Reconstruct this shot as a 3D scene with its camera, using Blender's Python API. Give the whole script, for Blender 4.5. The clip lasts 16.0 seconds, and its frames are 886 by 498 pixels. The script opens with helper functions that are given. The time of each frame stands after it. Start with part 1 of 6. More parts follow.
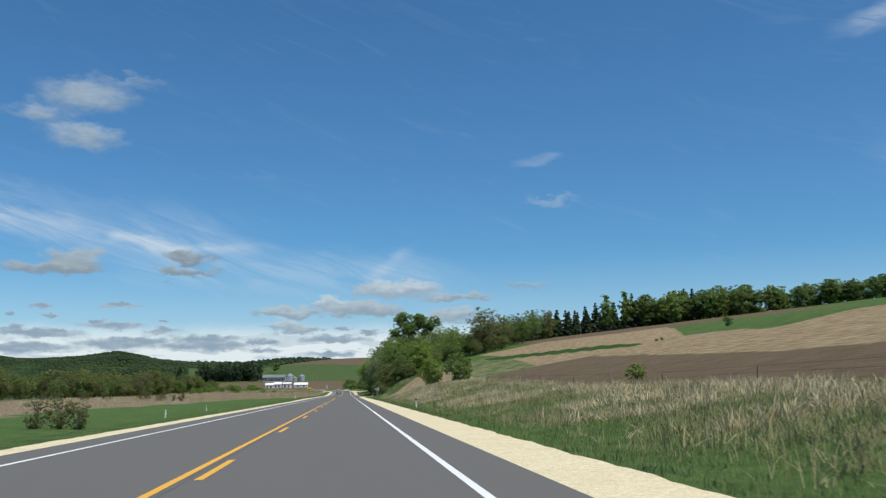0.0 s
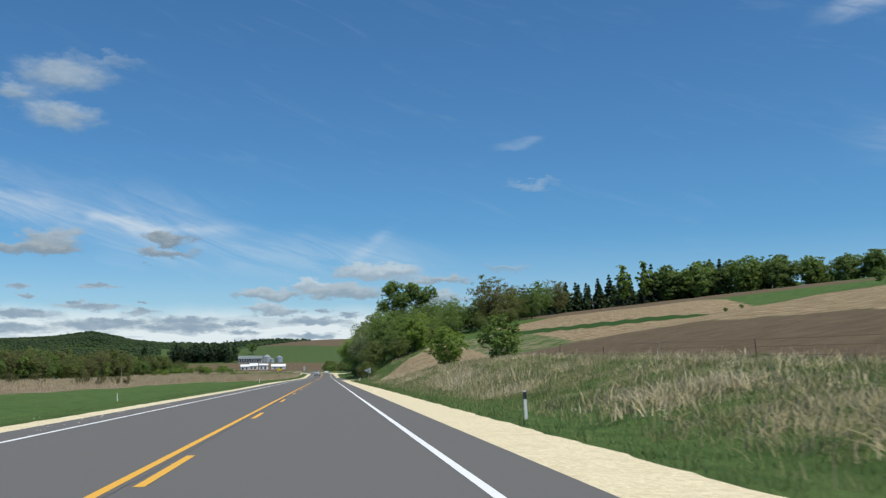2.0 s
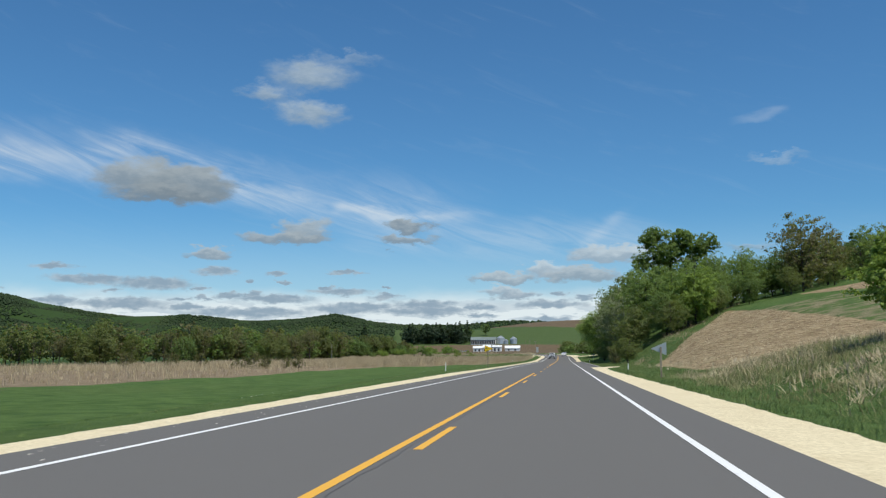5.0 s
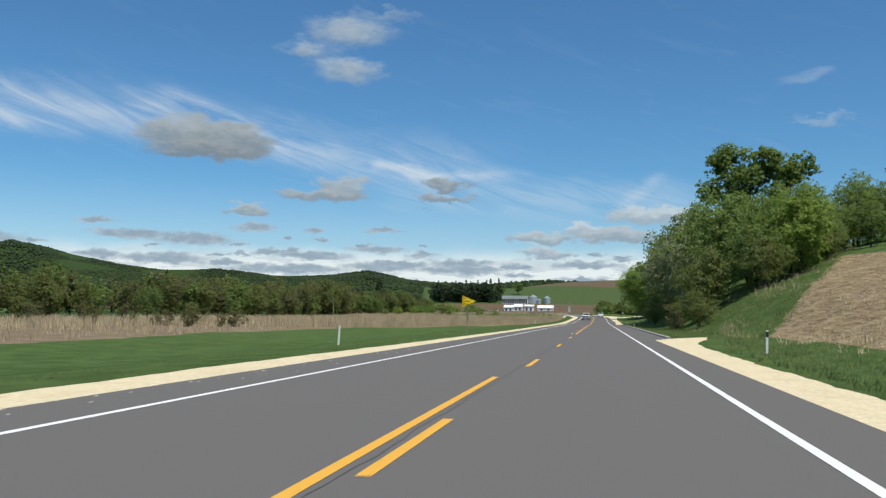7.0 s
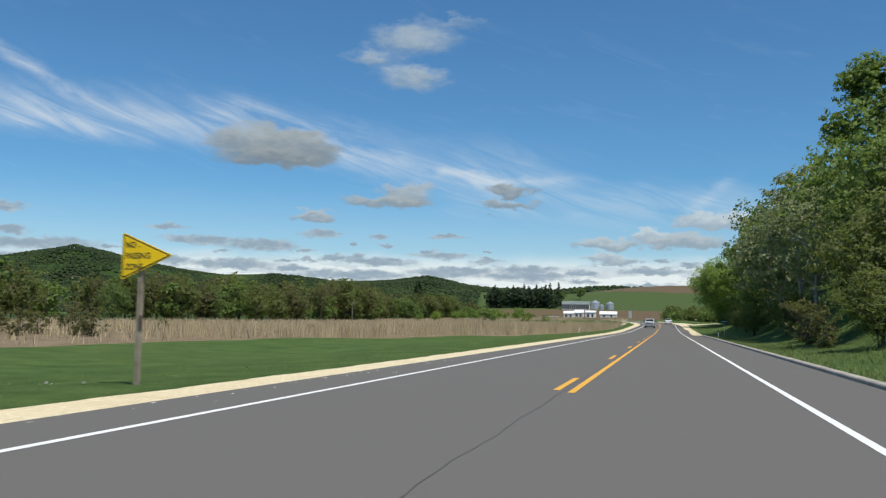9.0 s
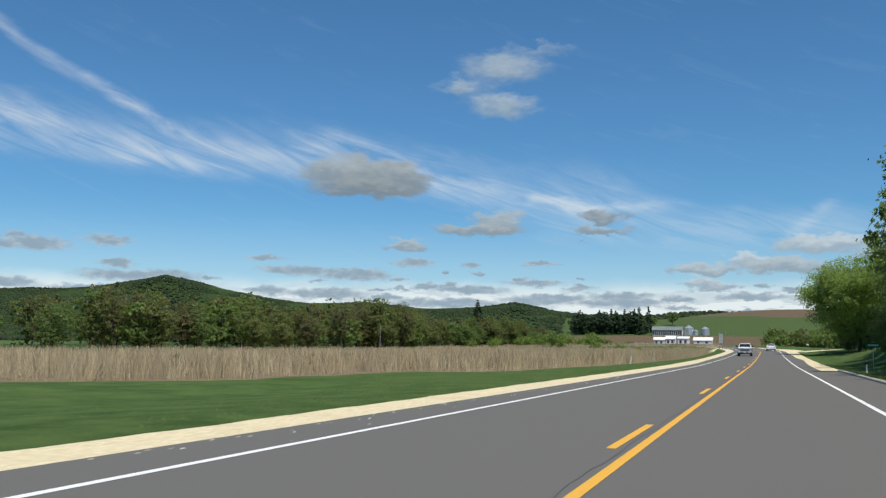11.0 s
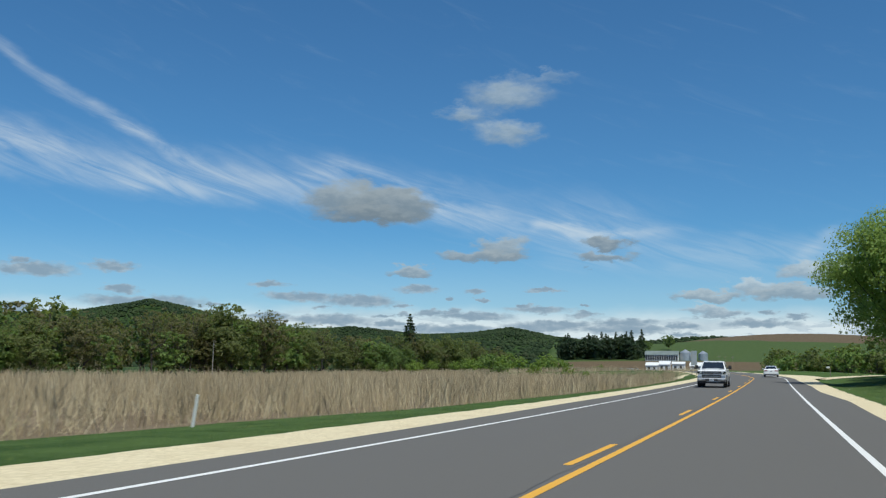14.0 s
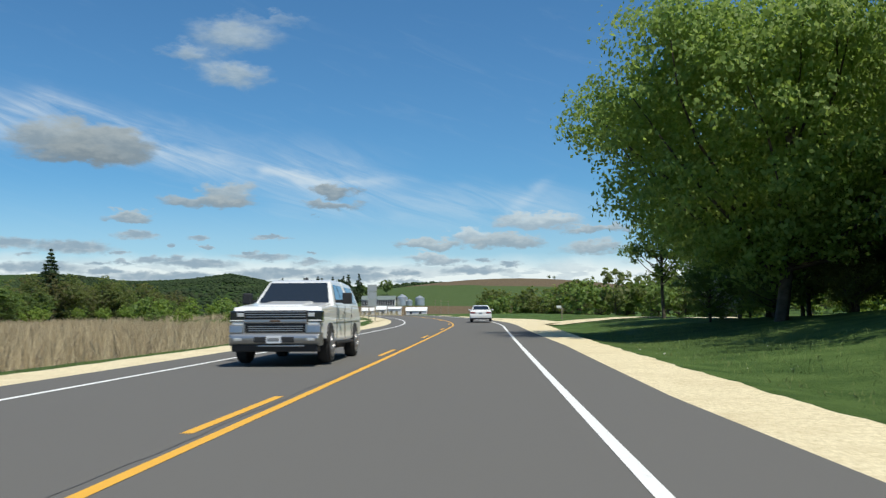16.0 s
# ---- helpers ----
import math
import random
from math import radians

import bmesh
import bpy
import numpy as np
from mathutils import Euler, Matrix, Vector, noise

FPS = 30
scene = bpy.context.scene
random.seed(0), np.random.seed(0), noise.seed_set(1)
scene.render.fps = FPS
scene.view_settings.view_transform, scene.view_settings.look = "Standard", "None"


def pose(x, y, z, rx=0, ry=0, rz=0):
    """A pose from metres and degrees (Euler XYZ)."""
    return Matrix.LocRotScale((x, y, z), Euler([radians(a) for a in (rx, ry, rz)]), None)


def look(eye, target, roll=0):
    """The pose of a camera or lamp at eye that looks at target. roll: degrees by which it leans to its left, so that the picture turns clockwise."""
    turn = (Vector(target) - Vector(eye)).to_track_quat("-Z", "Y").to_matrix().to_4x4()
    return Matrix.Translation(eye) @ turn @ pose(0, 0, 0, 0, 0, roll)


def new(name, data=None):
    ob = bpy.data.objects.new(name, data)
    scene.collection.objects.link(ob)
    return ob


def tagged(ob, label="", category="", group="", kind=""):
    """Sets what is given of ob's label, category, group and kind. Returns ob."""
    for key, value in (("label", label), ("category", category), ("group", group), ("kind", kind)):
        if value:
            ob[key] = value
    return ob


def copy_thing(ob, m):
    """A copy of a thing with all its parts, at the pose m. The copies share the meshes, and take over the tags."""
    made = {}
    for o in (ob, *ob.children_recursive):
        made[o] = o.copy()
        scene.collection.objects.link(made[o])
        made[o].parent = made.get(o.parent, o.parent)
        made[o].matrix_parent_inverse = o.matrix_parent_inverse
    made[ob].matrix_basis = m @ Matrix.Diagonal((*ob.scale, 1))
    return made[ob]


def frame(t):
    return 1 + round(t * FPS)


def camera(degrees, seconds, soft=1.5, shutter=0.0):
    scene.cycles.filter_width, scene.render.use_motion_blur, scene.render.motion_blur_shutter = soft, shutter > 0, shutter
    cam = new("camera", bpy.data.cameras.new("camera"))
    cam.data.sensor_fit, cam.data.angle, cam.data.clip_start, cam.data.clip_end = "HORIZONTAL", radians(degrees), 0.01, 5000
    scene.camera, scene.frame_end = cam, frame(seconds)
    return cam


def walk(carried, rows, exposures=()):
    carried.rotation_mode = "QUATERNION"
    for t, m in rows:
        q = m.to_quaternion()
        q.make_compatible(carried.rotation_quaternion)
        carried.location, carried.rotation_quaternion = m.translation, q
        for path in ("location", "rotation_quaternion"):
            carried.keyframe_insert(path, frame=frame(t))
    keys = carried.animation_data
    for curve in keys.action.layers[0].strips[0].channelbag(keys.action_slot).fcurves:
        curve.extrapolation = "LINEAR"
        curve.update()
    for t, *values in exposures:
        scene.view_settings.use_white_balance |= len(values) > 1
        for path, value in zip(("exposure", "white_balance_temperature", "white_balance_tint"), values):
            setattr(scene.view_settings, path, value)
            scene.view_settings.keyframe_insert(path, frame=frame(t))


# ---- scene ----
cam = camera(51.07, 16.0, 1.25, 0.12)
# seconds, metres right of and along the centre line, height, tilt, roll, turn
PATH = [
    (0, 2.15, 0.00, 1.144, 8.69, 0.88, -5.83),
    (0.5, 2.12, 12.03, 1.144, 8.34, -0.12, -10.33),
    (1, 2.13, 24.06, 1.144, 8.10, -0.13, -10.81),
    (1.5, 2.15, 36.20, 1.144, 7.82, 0.54, -9.56),
    (2, 2.09, 48.60, 1.144, 7.62, 0.64, -7.08),
    (2.5, 2.12, 60.95, 1.144, 7.69, 0.82, -3.92),
    (3, 2.10, 73.14, 1.144, 7.67, 0.98, -0.78),
    (3.5, 2.08, 85.38, 1.144, 7.54, 1.14, 2.12),
    (4, 2.07, 97.82, 1.144, 7.53, 0.97, 4.41),
    (4.5, 2.04, 110.60, 1.144, 7.25, 0.66, 6.16),
    (7, 1.81, 174.24, 1.144, 4.14, -0.74, 9.57),
    (7.5, 1.82, 187.12, 1.144, 4.03, -0.67, 10.15),
    (8, 1.82, 199.47, 1.144, 4.20, -0.80, 11.04),
    (8.5, 1.82, 211.57, 1.144, 4.30, -0.78, 12.11),
    (9, 1.70, 224.42, 1.144, 4.46, -1.04, 13.54),
    (9.5, 1.53, 237.26, 1.144, 4.66, -1.50, 15.38),
    (10, 1.51, 249.96, 1.144, 5.09, -1.49, 17.32),
    (12.5, 2.03, 312.76, 1.144, 7.17, -0.33, 20.59),
    (13, 2.15, 325.33, 1.144, 7.40, -0.46, 21.03),
    (13.5, 2.24, 337.94, 1.144, 7.64, -0.68, 20.76),
    (14, 2.41, 350.35, 1.18, 7.72, -0.78, 19.50),
    (14.5, 2.41, 362.77, 1.23, 7.32, -1.02, 16.95),
    (15, 2.50, 374.80, 1.222, 6.72, -0.97, 13.68),
    (15.5, 2.57, 387.30, 1.311, 5.79, -0.73, 9.27),
    (16, 2.64, 399.60, 1.414, 4.55, 0.25, 2.79),
]
walk(cam, [(t, pose(x, y, z, 90 + tilt, roll, turn)) for t, x, y, z, tilt, roll, turn in PATH],
     exposures=((0, 0.03, 6550, 7), (4.5, 0.03, 6550, 7), (7, 0.1, 6800, 8), (10, 0.1, 6800, 8), (12.5, 0.02, 6550, 6), (14.5, -0.06, 6350, 4), (15.3, 0.03, 6550, 5), (16, 0.15, 6750, 5)))

# ---- light: midday sun high over the road's right side, fair-weather sky ----
SUN_EL, SUN_AZ = radians(63), radians(132)  # azimuth clockwise from the way of the road
sun = new("sun", bpy.data.lights.new("sun", "SUN"))
sun.data.energy, sun.data.angle, sun.data.color = 4.2, radians(0.53), (1.0, 0.95, 0.87)
toward = Vector((math.sin(SUN_AZ) * math.cos(SUN_EL), math.cos(SUN_AZ) * math.cos(SUN_EL), math.sin(SUN_EL)))
sun.matrix_world = look(toward * 900, (0, 0, 0))
scene.view_settings.exposure = 0.0


class Nodes:
    """Short hand for a node tree."""

    def __init__(self, tree):
        self.t = tree
        tree.nodes.clear()

    def add(self, kind, ins=(), out=0, **props):
        n = self.t.nodes.new(kind)
        for k, v in props.items():
            setattr(n, k, v)
        for k, v in (ins.items() if isinstance(ins, dict) else enumerate(ins)):
            if v is None:
                continue
            if isinstance(v, bpy.types.NodeSocket):
                self.t.links.new(v, n.inputs[k])
            else:
                n.inputs[k].default_value = v
        return n if out is None else n.outputs[out]

    def math(self, op, a, b=None, c=None, clamp=False):
        return self.add("ShaderNodeMath", (a, b, c), operation=op, use_clamp=clamp)

    def ramp(self, v, a, b, smooth=True):
        return self.add("ShaderNodeMapRange", {0: v, 1: a, 2: b, 3: 0.0, 4: 1.0}, interpolation_type="SMOOTHSTEP" if smooth else "LINEAR")

    def mix(self, f, a, b, blend="MIX"):
        n = self.add("ShaderNodeMix", {"Factor": f}, None, data_type="RGBA", blend_type=blend)
        for k, v in ((6, a), (7, b)):
            if isinstance(v, bpy.types.NodeSocket):
                self.t.links.new(v, n.inputs[k])
            else:
                n.inputs[k].default_value = (*v, 1)
        return n.outputs[2]

    def noise(self, vec, scale, detail=4.0, rough=0.55, distort=0.0):
        return self.add("ShaderNodeTexNoise", {"Vector": vec, "Scale": scale, "Detail": detail, "Roughness": rough, "Distortion": distort})


world = bpy.data.worlds.new("world")
scene.world = world
world.use_nodes = True
W = Nodes(world.node_tree)
sky = W.add("ShaderNodeTexSky", sky_type="NISHITA", sun_disc=False, sun_elevation=SUN_EL, sun_rotation=SUN_AZ, altitude=300.0, air_density=1.0, dust_density=0.15, ozone_density=2.6)
way = W.add("ShaderNodeTexCoord", out=0)
sx, sy, sz = (W.add("ShaderNodeSeparateXYZ", (way,), i) for i in range(3))
az = W.math("MULTIPLY", W.math("ARCTAN2", sx, sy), 57.2958)
el = W.math("MULTIPLY", W.math("ARCSINE", sz), 57.2958)
flat = W.add("ShaderNodeCombineXYZ", (az, W.math("MULTIPLY", el, 2.2), 0.0))
puff = W.noise(flat, 0.42, 5.0, 0.5)
fine = W.noise(flat, 1.3, 5.0, 0.55)
# fibres of the high cloud run down towards the right
fibre = W.noise(W.add("ShaderNodeMapping", {0: W.add("ShaderNodeCombineXYZ", (az, el, 0.0)), 2: (0, 0, radians(-19)), 3: (7.0, 1.1, 1)}, vector_type="TEXTURE"), 1.0, 8.0, 0.6, 1.1)
col = W.mix(1.0, sky.node.outputs[0], (0.43, 0.77, 1.0), "MULTIPLY")
# pale haze over the skyline
haze = W.math("MULTIPLY", W.math("SUBTRACT", 1.0, W.ramp(el, 1.0, 9.0)), 0.38)
col = W.mix(haze, col, (6.4, 7.0, 7.6))


def frayed(scale, wide, tall):
    """Bearing and height, pushed about so that cloud edges fray."""
    ragged_ = W.add("ShaderNodeTexNoise", {"Vector": flat, "Scale": scale, "Detail": 6.0, "Roughness": 0.6}, 1)
    push = W.add("ShaderNodeVectorMath", (ragged_, (wide, tall, 0), (-wide / 2, -tall / 2, 0)), operation="MULTIPLY_ADD")
    return W.add("ShaderNodeVectorMath", (W.add("ShaderNodeCombineXYZ", (az, el, 0.0)), push), operation="ADD")


torn, torn_small = frayed(0.6, 3.6, 2.0), frayed(1.1, 2.4, 0.8)


def distance(vec, az0, el0, wide, tall):
    """How far out a direction lies from a cloud's middle; 1 is its edge."""
    v = W.add("ShaderNodeVectorMath", (vec, (1 / wide, 1 / tall, 0), (-az0 / wide, -el0 / tall, 0)), operation="MULTIPLY_ADD")
    return v, W.add("ShaderNodeVectorMath", (v,), 1, operation="LENGTH")


def cloud(az0, el0, wide, tall, bright, soft=0.8, dense=0.9):
    """One cloud by its bearing, height and half sizes in degrees; its lower half is grey."""
    global col
    v, r = distance(torn, az0, el0, wide, tall)
    body = W.math("MULTIPLY", W.math("SUBTRACT", 1.0, W.ramp(r, 1.15 - soft, 1.15)), dense)
    lit = W.ramp(W.math("ADD", W.add("ShaderNodeSeparateXYZ", (v,), 1), W.math("MULTIPLY", fine, 1.4)), 0.1, 1.7)
    col = W.mix(body, col, W.mix(lit, [c * bright for c in (3.15, 4.05, 5.0)], [c * bright for c in (5.2, 6.0, 6.7)]))


def veil(points, up, down, dense, fade_in, fade_out, texture=(0.25, 0.75)):
    """High thin cloud along a line of bearings and heights, spreading up and down from it."""
    global col
    line = points[0][1]
    for (a0, e0), (a1, e1) in zip(points, points[1:]):
        line = W.math("ADD", line, W.add("ShaderNodeMapRange", {0: az, 1: a0, 2: a1, 3: 0.0, 4: e1 - e0}))
    off = W.math("ADD", W.math("SUBTRACT", el, line), W.math("MULTIPLY", W.math("SUBTRACT", puff, 0.5), 1.1))
    body = W.math("MULTIPLY", W.math("SUBTRACT", 1.0, W.ramp(off, 0.0, up)), W.ramp(off, -down, 0.0))
    body = W.math("MULTIPLY", body, W.math("MULTIPLY", W.ramp(az, points[0][0], points[0][0] + fade_in), W.math("SUBTRACT", 1.0, W.ramp(az, points[-1][0] - fade_out, points[-1][0]))))
    col = W.mix(W.math("MULTIPLY", W.math("MULTIPLY", body, W.ramp(fibre, *texture)), dense), col, (6.6, 7.1, 7.6))


# cirrus: a falling sheet, two long streaks that join it and thin wisps
veil(((-66, 12.6), (-46, 11.6), (-38, 10.9), (-31, 10.8), (-26, 10.7), (-20.5, 9.9), (-18, 9.3), (-13, 8.8), (-3, 8.2)), 3.4, 1.2, 0.46, 6, 9, (0.22, 0.78))
veil(((-56, 22.6), (-47, 18.4), (-43.8, 16.3), (-41.2, 15.1), (-38.2, 13.9), (-36.5, 12.9), (-34.5, 12.1), (-31.7, 11.5), (-27, 11.2)), 0.8, 0.6, 0.42, 18, 6, (0.28, 0.72))
veil(((-60, 14.6), (-50, 13.8), (-44.2, 13.0), (-41, 11.9), (-37.7, 11.2), (-33, 11.0)), 1.5, 1.2, 0.42, 4, 4, (0.25, 0.75))
veil(((-30, 12.2), (-25.8, 12.4), (-23.3, 11.6), (-20.5, 10.6), (-18, 9.7), (-14, 9.2)), 1.2, 0.9, 0.45, 4, 3, (0.25, 0.75))
veil(((-14.5, 9.2), (-12.2, 9.05), (-10, 8.75), (-4, 8.5)), 0.4, 0.5, 0.5, 1, 6, (0.1, 0.6))
veil(((-16, 7.9), (-4, 7.3), (9, 6.6)), 2.2, 2.0, 0.26, 5, 6, (0.3, 0.7))
veil(((0.0, 6.0), (2.4, 7.6), (4.8, 9.2)), 0.7, 0.8, 0.22, 1.5, 2.2, (0.2, 0.7))
veil(((29, 19.6), (33.5, 20.3), (41, 22.0)), 1.0, 0.8, 0.5, 4, 3, (0.2, 0.7))
veil(((30, 13.0), (40, 12.0), (60, 11.0)), 2.2, 1.8, 0.25, 6, 6)
veil(((10.0, 13.75), (12.0, 13.95), (13.8, 14.3)), 0.3, 0.3, 0.15, 1.6, 0.8, (0.0, 0.5))
thin = W.math("MULTIPLY", W.math("MULTIPLY", W.ramp(fibre, 0.52, 0.85), 0.06), W.ramp(el, 3.0, 8.0))
col = W.mix(thin, col, (6.0, 6.7, 7.4))
# white bank low over the hills, streaked with grey towards the skyline
bank = W.math("MULTIPLY", W.math("SUBTRACT", 1.0, W.ramp(W.math("ADD", el, W.math("MULTIPLY", W.math("SUBTRACT", puff, 0.5), 0.9)), 2.9, 4.4)), 0.92)
col = W.mix(bank, col, (7.2, 7.8, 8.2))
rows_vec = W.add("ShaderNodeCombineXYZ", (W.math("MULTIPLY", az, 0.33), W.math("DIVIDE", 34.0, W.math("ADD", W.math("MAXIMUM", el, 0.0), 1.6)), 3.0))
rows_on = W.math("MULTIPLY", W.math("SUBTRACT", 1.0, W.ramp(el, 2.9, 4.2)), W.ramp(W.noise(rows_vec, 1.05, 4.0, 0.55), 0.50, 0.56))
col = W.mix(W.math("MULTIPLY", rows_on, 0.5), col, W.mix(W.ramp(fine, 0.35, 0.65), (3.1, 4.1, 5.2), (4.2, 5.1, 6.0)))
# small flat grey clouds, by bearing, height and half sizes
UPPER = ((-44.4, 6.14, 0.6, 0.2), (-39.4, 6.03, 1.4, 0.32), (-43.5, 5.63, 2.3, 0.42), (-30.2, 5.3, 1.1, 0.22), (-21.1, 5.24, 1.2, 0.26), (-13.4, 5.2, 1.1, 0.14), (-17.7, 5.12, 0.75, 0.16),
         (-38.8, 4.74, 1.1, 0.24), (-19.1, 4.62, 0.4, 0.1), (-28.4, 4.59, 2.2, 0.3), (-17.2, 4.56, 0.35, 0.1), (-24.8, 4.45, 2.4, 0.38), (-10.9, 4.3, 0.5, 0.1), (-14.6, 4.29, 0.5, 0.13), (-50.5, 5.0, 1.6, 0.3))
MIDDLE = ((-22.1, 4.17, 0.6, 0.13), (-37.5, 4.04, 3.6, 0.38), (-13.8, 4.03, 2.0, 0.22), (-26.9, 4.02, 0.6, 0.13), (-33.5, 3.99, 0.7, 0.11), (-19.0, 3.87, 0.8, 0.22), (-0.1, 3.87, 0.55, 0.13),
          (-2.7, 3.77, 1.3, 0.22), (-10.9, 3.76, 0.9, 0.22), (-20.4, 3.75, 0.95, 0.25), (1.4, 3.6, 0.7, 0.16), (-21.9, 3.58, 0.5, 0.15), (-17.6, 3.57, 2.5, 0.25), (-23.1, 3.48, 0.6, 0.13), (-54, 4.2, 3.0, 0.3))
LOWER = ((-44.5, 3.39, 1.7, 0.32), (-30.0, 3.35, 1.2, 0.3), (-26.6, 3.23, 3.0, 0.34), (-8.5, 3.23, 2.0, 0.28), (-0.8, 3.2, 2.2, 0.26), (-12.2, 3.16, 2.1, 0.28), (-22.8, 3.06, 1.2, 0.22), (-5.1, 3.05, 0.9, 0.24),
         (-13.4, 2.96, 2.3, 0.36), (-8.5, 2.86, 3.3, 0.32), (-19.1, 2.77, 4.0, 0.32), (-5.1, 2.54, 1.1, 0.14), (-0.8, 2.29, 1.6, 0.18), (-33.0, 2.9, 2.4, 0.25), (-40.0, 3.2, 3.0, 0.25))
nearest = 9.0
for spot in UPPER + MIDDLE + LOWER:
    nearest = W.math("MINIMUM", nearest, distance(torn_small, *spot)[1])
small = W.math("MULTIPLY", W.math("SUBTRACT", 1.0, W.ramp(nearest, 0.55, 1.3)), 0.95)
col = W.mix(small, col, W.mix(W.ramp(W.math("ADD", fine, W.math("MULTIPLY", nearest, 0.25)), 0.5, 0.95), (2.5, 3.4, 4.4), (3.9, 4.7, 5.5)))
# fair-weather clouds, each of one or more heads
for spot in ((-15.6, 17.2, 3.2, 1.05, 0.88, 1.0, 0.75), (-13.3, 18.2, 2.1, 0.4, 0.9, 0.9, 0.3), (-18.2, 15.95, 2.0, 0.75, 0.86, 1.0, 0.7), (-15.6, 14.85, 2.3, 0.95, 0.88, 1.0, 0.78),
             (-25.8, 10.7, 2.7, 1.1, 0.66, 0.6, 0.93), (-23.0, 10.3, 2.9, 1.2, 0.62, 0.45, 0.96), (-24.4, 9.7, 3.2, 0.6, 0.56, 0.6, 0.9),
             (-16.0, 7.75, 1.8, 0.75, 0.78, 0.6), (-17.2, 7.3, 3.0, 0.45, 0.70, 0.6), (-21.6, 6.4, 1.7, 0.38, 0.78, 0.6), (-9.5, 8.1, 1.5, 0.4, 0.62, 0.6, 0.9), (-9.8, 7.2, 1.9, 0.36, 0.66, 0.6, 0.85),
             (-3.6, 4.75, 2.2, 0.36, 0.85, 0.5), (-1.2, 5.35, 1.5, 0.55, 1.0, 0.5), (1.2, 4.95, 2.5, 0.5, 0.82, 0.5), (-3.6, 3.95, 1.5, 0.36, 0.95, 0.6), (3.2, 6.2, 2.9, 0.55, 0.95, 0.5), (6.9, 5.7, 2.2, 0.3, 0.8, 0.6), (6.6, 4.5, 2.6, 0.4, 0.85),
             (-49.0, 8.6, 3.0, 0.22, 1.0, 0.9, 0.5), (12.7, 11.5, 2.0, 0.3, 1.0, 0.9, 0.32), (11.0, 6.4, 1.6, 0.3, 0.8, 0.8, 0.5),
             (-60.0, 12.0, 5.0, 1.8, 0.8), (60.0, 18.0, 5.0, 1.8, 0.9), (140.0, 20.0, 6.0, 2.2, 0.9), (-130.0, 17.0, 6.0, 2.2, 0.9)):
    cloud(*spot)
W.add("ShaderNodeOutputWorld", (W.add("ShaderNodeBackground", (col, 0.105)),), None)

# ---- materials ----
def material(name, build):
    m = bpy.data.materials.new(name)
    m.use_nodes = True
    n = Nodes(m.node_tree)
    n.add("ShaderNodeOutputMaterial", (build(n),), None)
    return m


def surface(n, color, rough=0.9, bump=None, depth=0.02, **more):
    ins = {"Base Color": color if isinstance(color, bpy.types.NodeSocket) else (*color, 1), "Roughness": rough}
    ins.update(more)
    if bump is not None:
        ins["Normal"] = n.add("ShaderNodeBump", {"Height": bump, "Distance": depth, "Strength": 1.0})
    return n.add("ShaderNodeBsdfPrincipled", ins)


def place(n):
    return n.add("ShaderNodeNewGeometry", out=0)


def two(name, a, b, scale, rough=0.85, grain=12.0, depth=0.01, spread=(0.35, 0.65), dirt=None, **more):
    """A surface of two tones, mottled at a large and a fine scale."""

    def build(n):
        p = n.add("ShaderNodeTexCoord", out=3)
        big, small = n.noise(p, scale, 5.0), n.noise(p, scale * grain, 4.0)
        c = n.mix(n.ramp(n.math("ADD", n.math("MULTIPLY", big, 0.6), n.math("MULTIPLY", small, 0.4)), *spread), a, b)
        if dirt:
            c = n.mix(n.math("MULTIPLY", n.ramp(n.noise(p, scale * 0.37, 6.0, 0.65), 0.5, 0.75), 0.6), c, dirt)
        return surface(n, c, rough, small, depth, **more)

    return material(name, build)


def lifted(n, up):
    """The face's normal, turned part of the way up."""
    nor = n.add("ShaderNodeNewGeometry", out=1)
    return n.add("ShaderNodeVectorMath", (n.add("ShaderNodeVectorMath", (nor, (0, 0, up)), operation="ADD"),), operation="NORMALIZE")


def leaves(name, dark, light, through_=0.5):
    def build(n):
        r = n.add("ShaderNodeNewGeometry", out=8)
        o = n.add("ShaderNodeObjectInfo", out=5)
        c = n.mix(r, dark, light)
        c = n.mix(n.math("MULTIPLY", o, 0.30), c, [v * 0.75 for v in dark])
        d = surface(n, c, 0.55, **{"Specular IOR Level": 0.3, "Normal": lifted(n, 0.3)})
        t = n.add("ShaderNodeBsdfTranslucent", (n.mix(0.5, c, (0.34, 0.44, 0.07)),))
        return n.add("ShaderNodeMixShader", (through_, d, t))

    return material(name, build)


def blades(name, low, high, odd, share=0.72):
    """Grass: each blade its own tone, some of another kind."""

    def build(n):
        r = n.add("ShaderNodeNewGeometry", out=8)
        p = place(n)
        c = n.mix(r, low, high)
        c = n.mix(n.math("MULTIPLY", n.ramp(n.noise(p, 0.22, 4.0), 0.42, 0.62), share), c, odd)
        d = surface(n, c, 0.7, **{"Specular IOR Level": 0.15, "Normal": lifted(n, 1.2)})
        t = n.add("ShaderNodeBsdfTranslucent", (c,))
        return n.add("ShaderNodeMixShader", (0.3, d, t))

    return material(name, build)


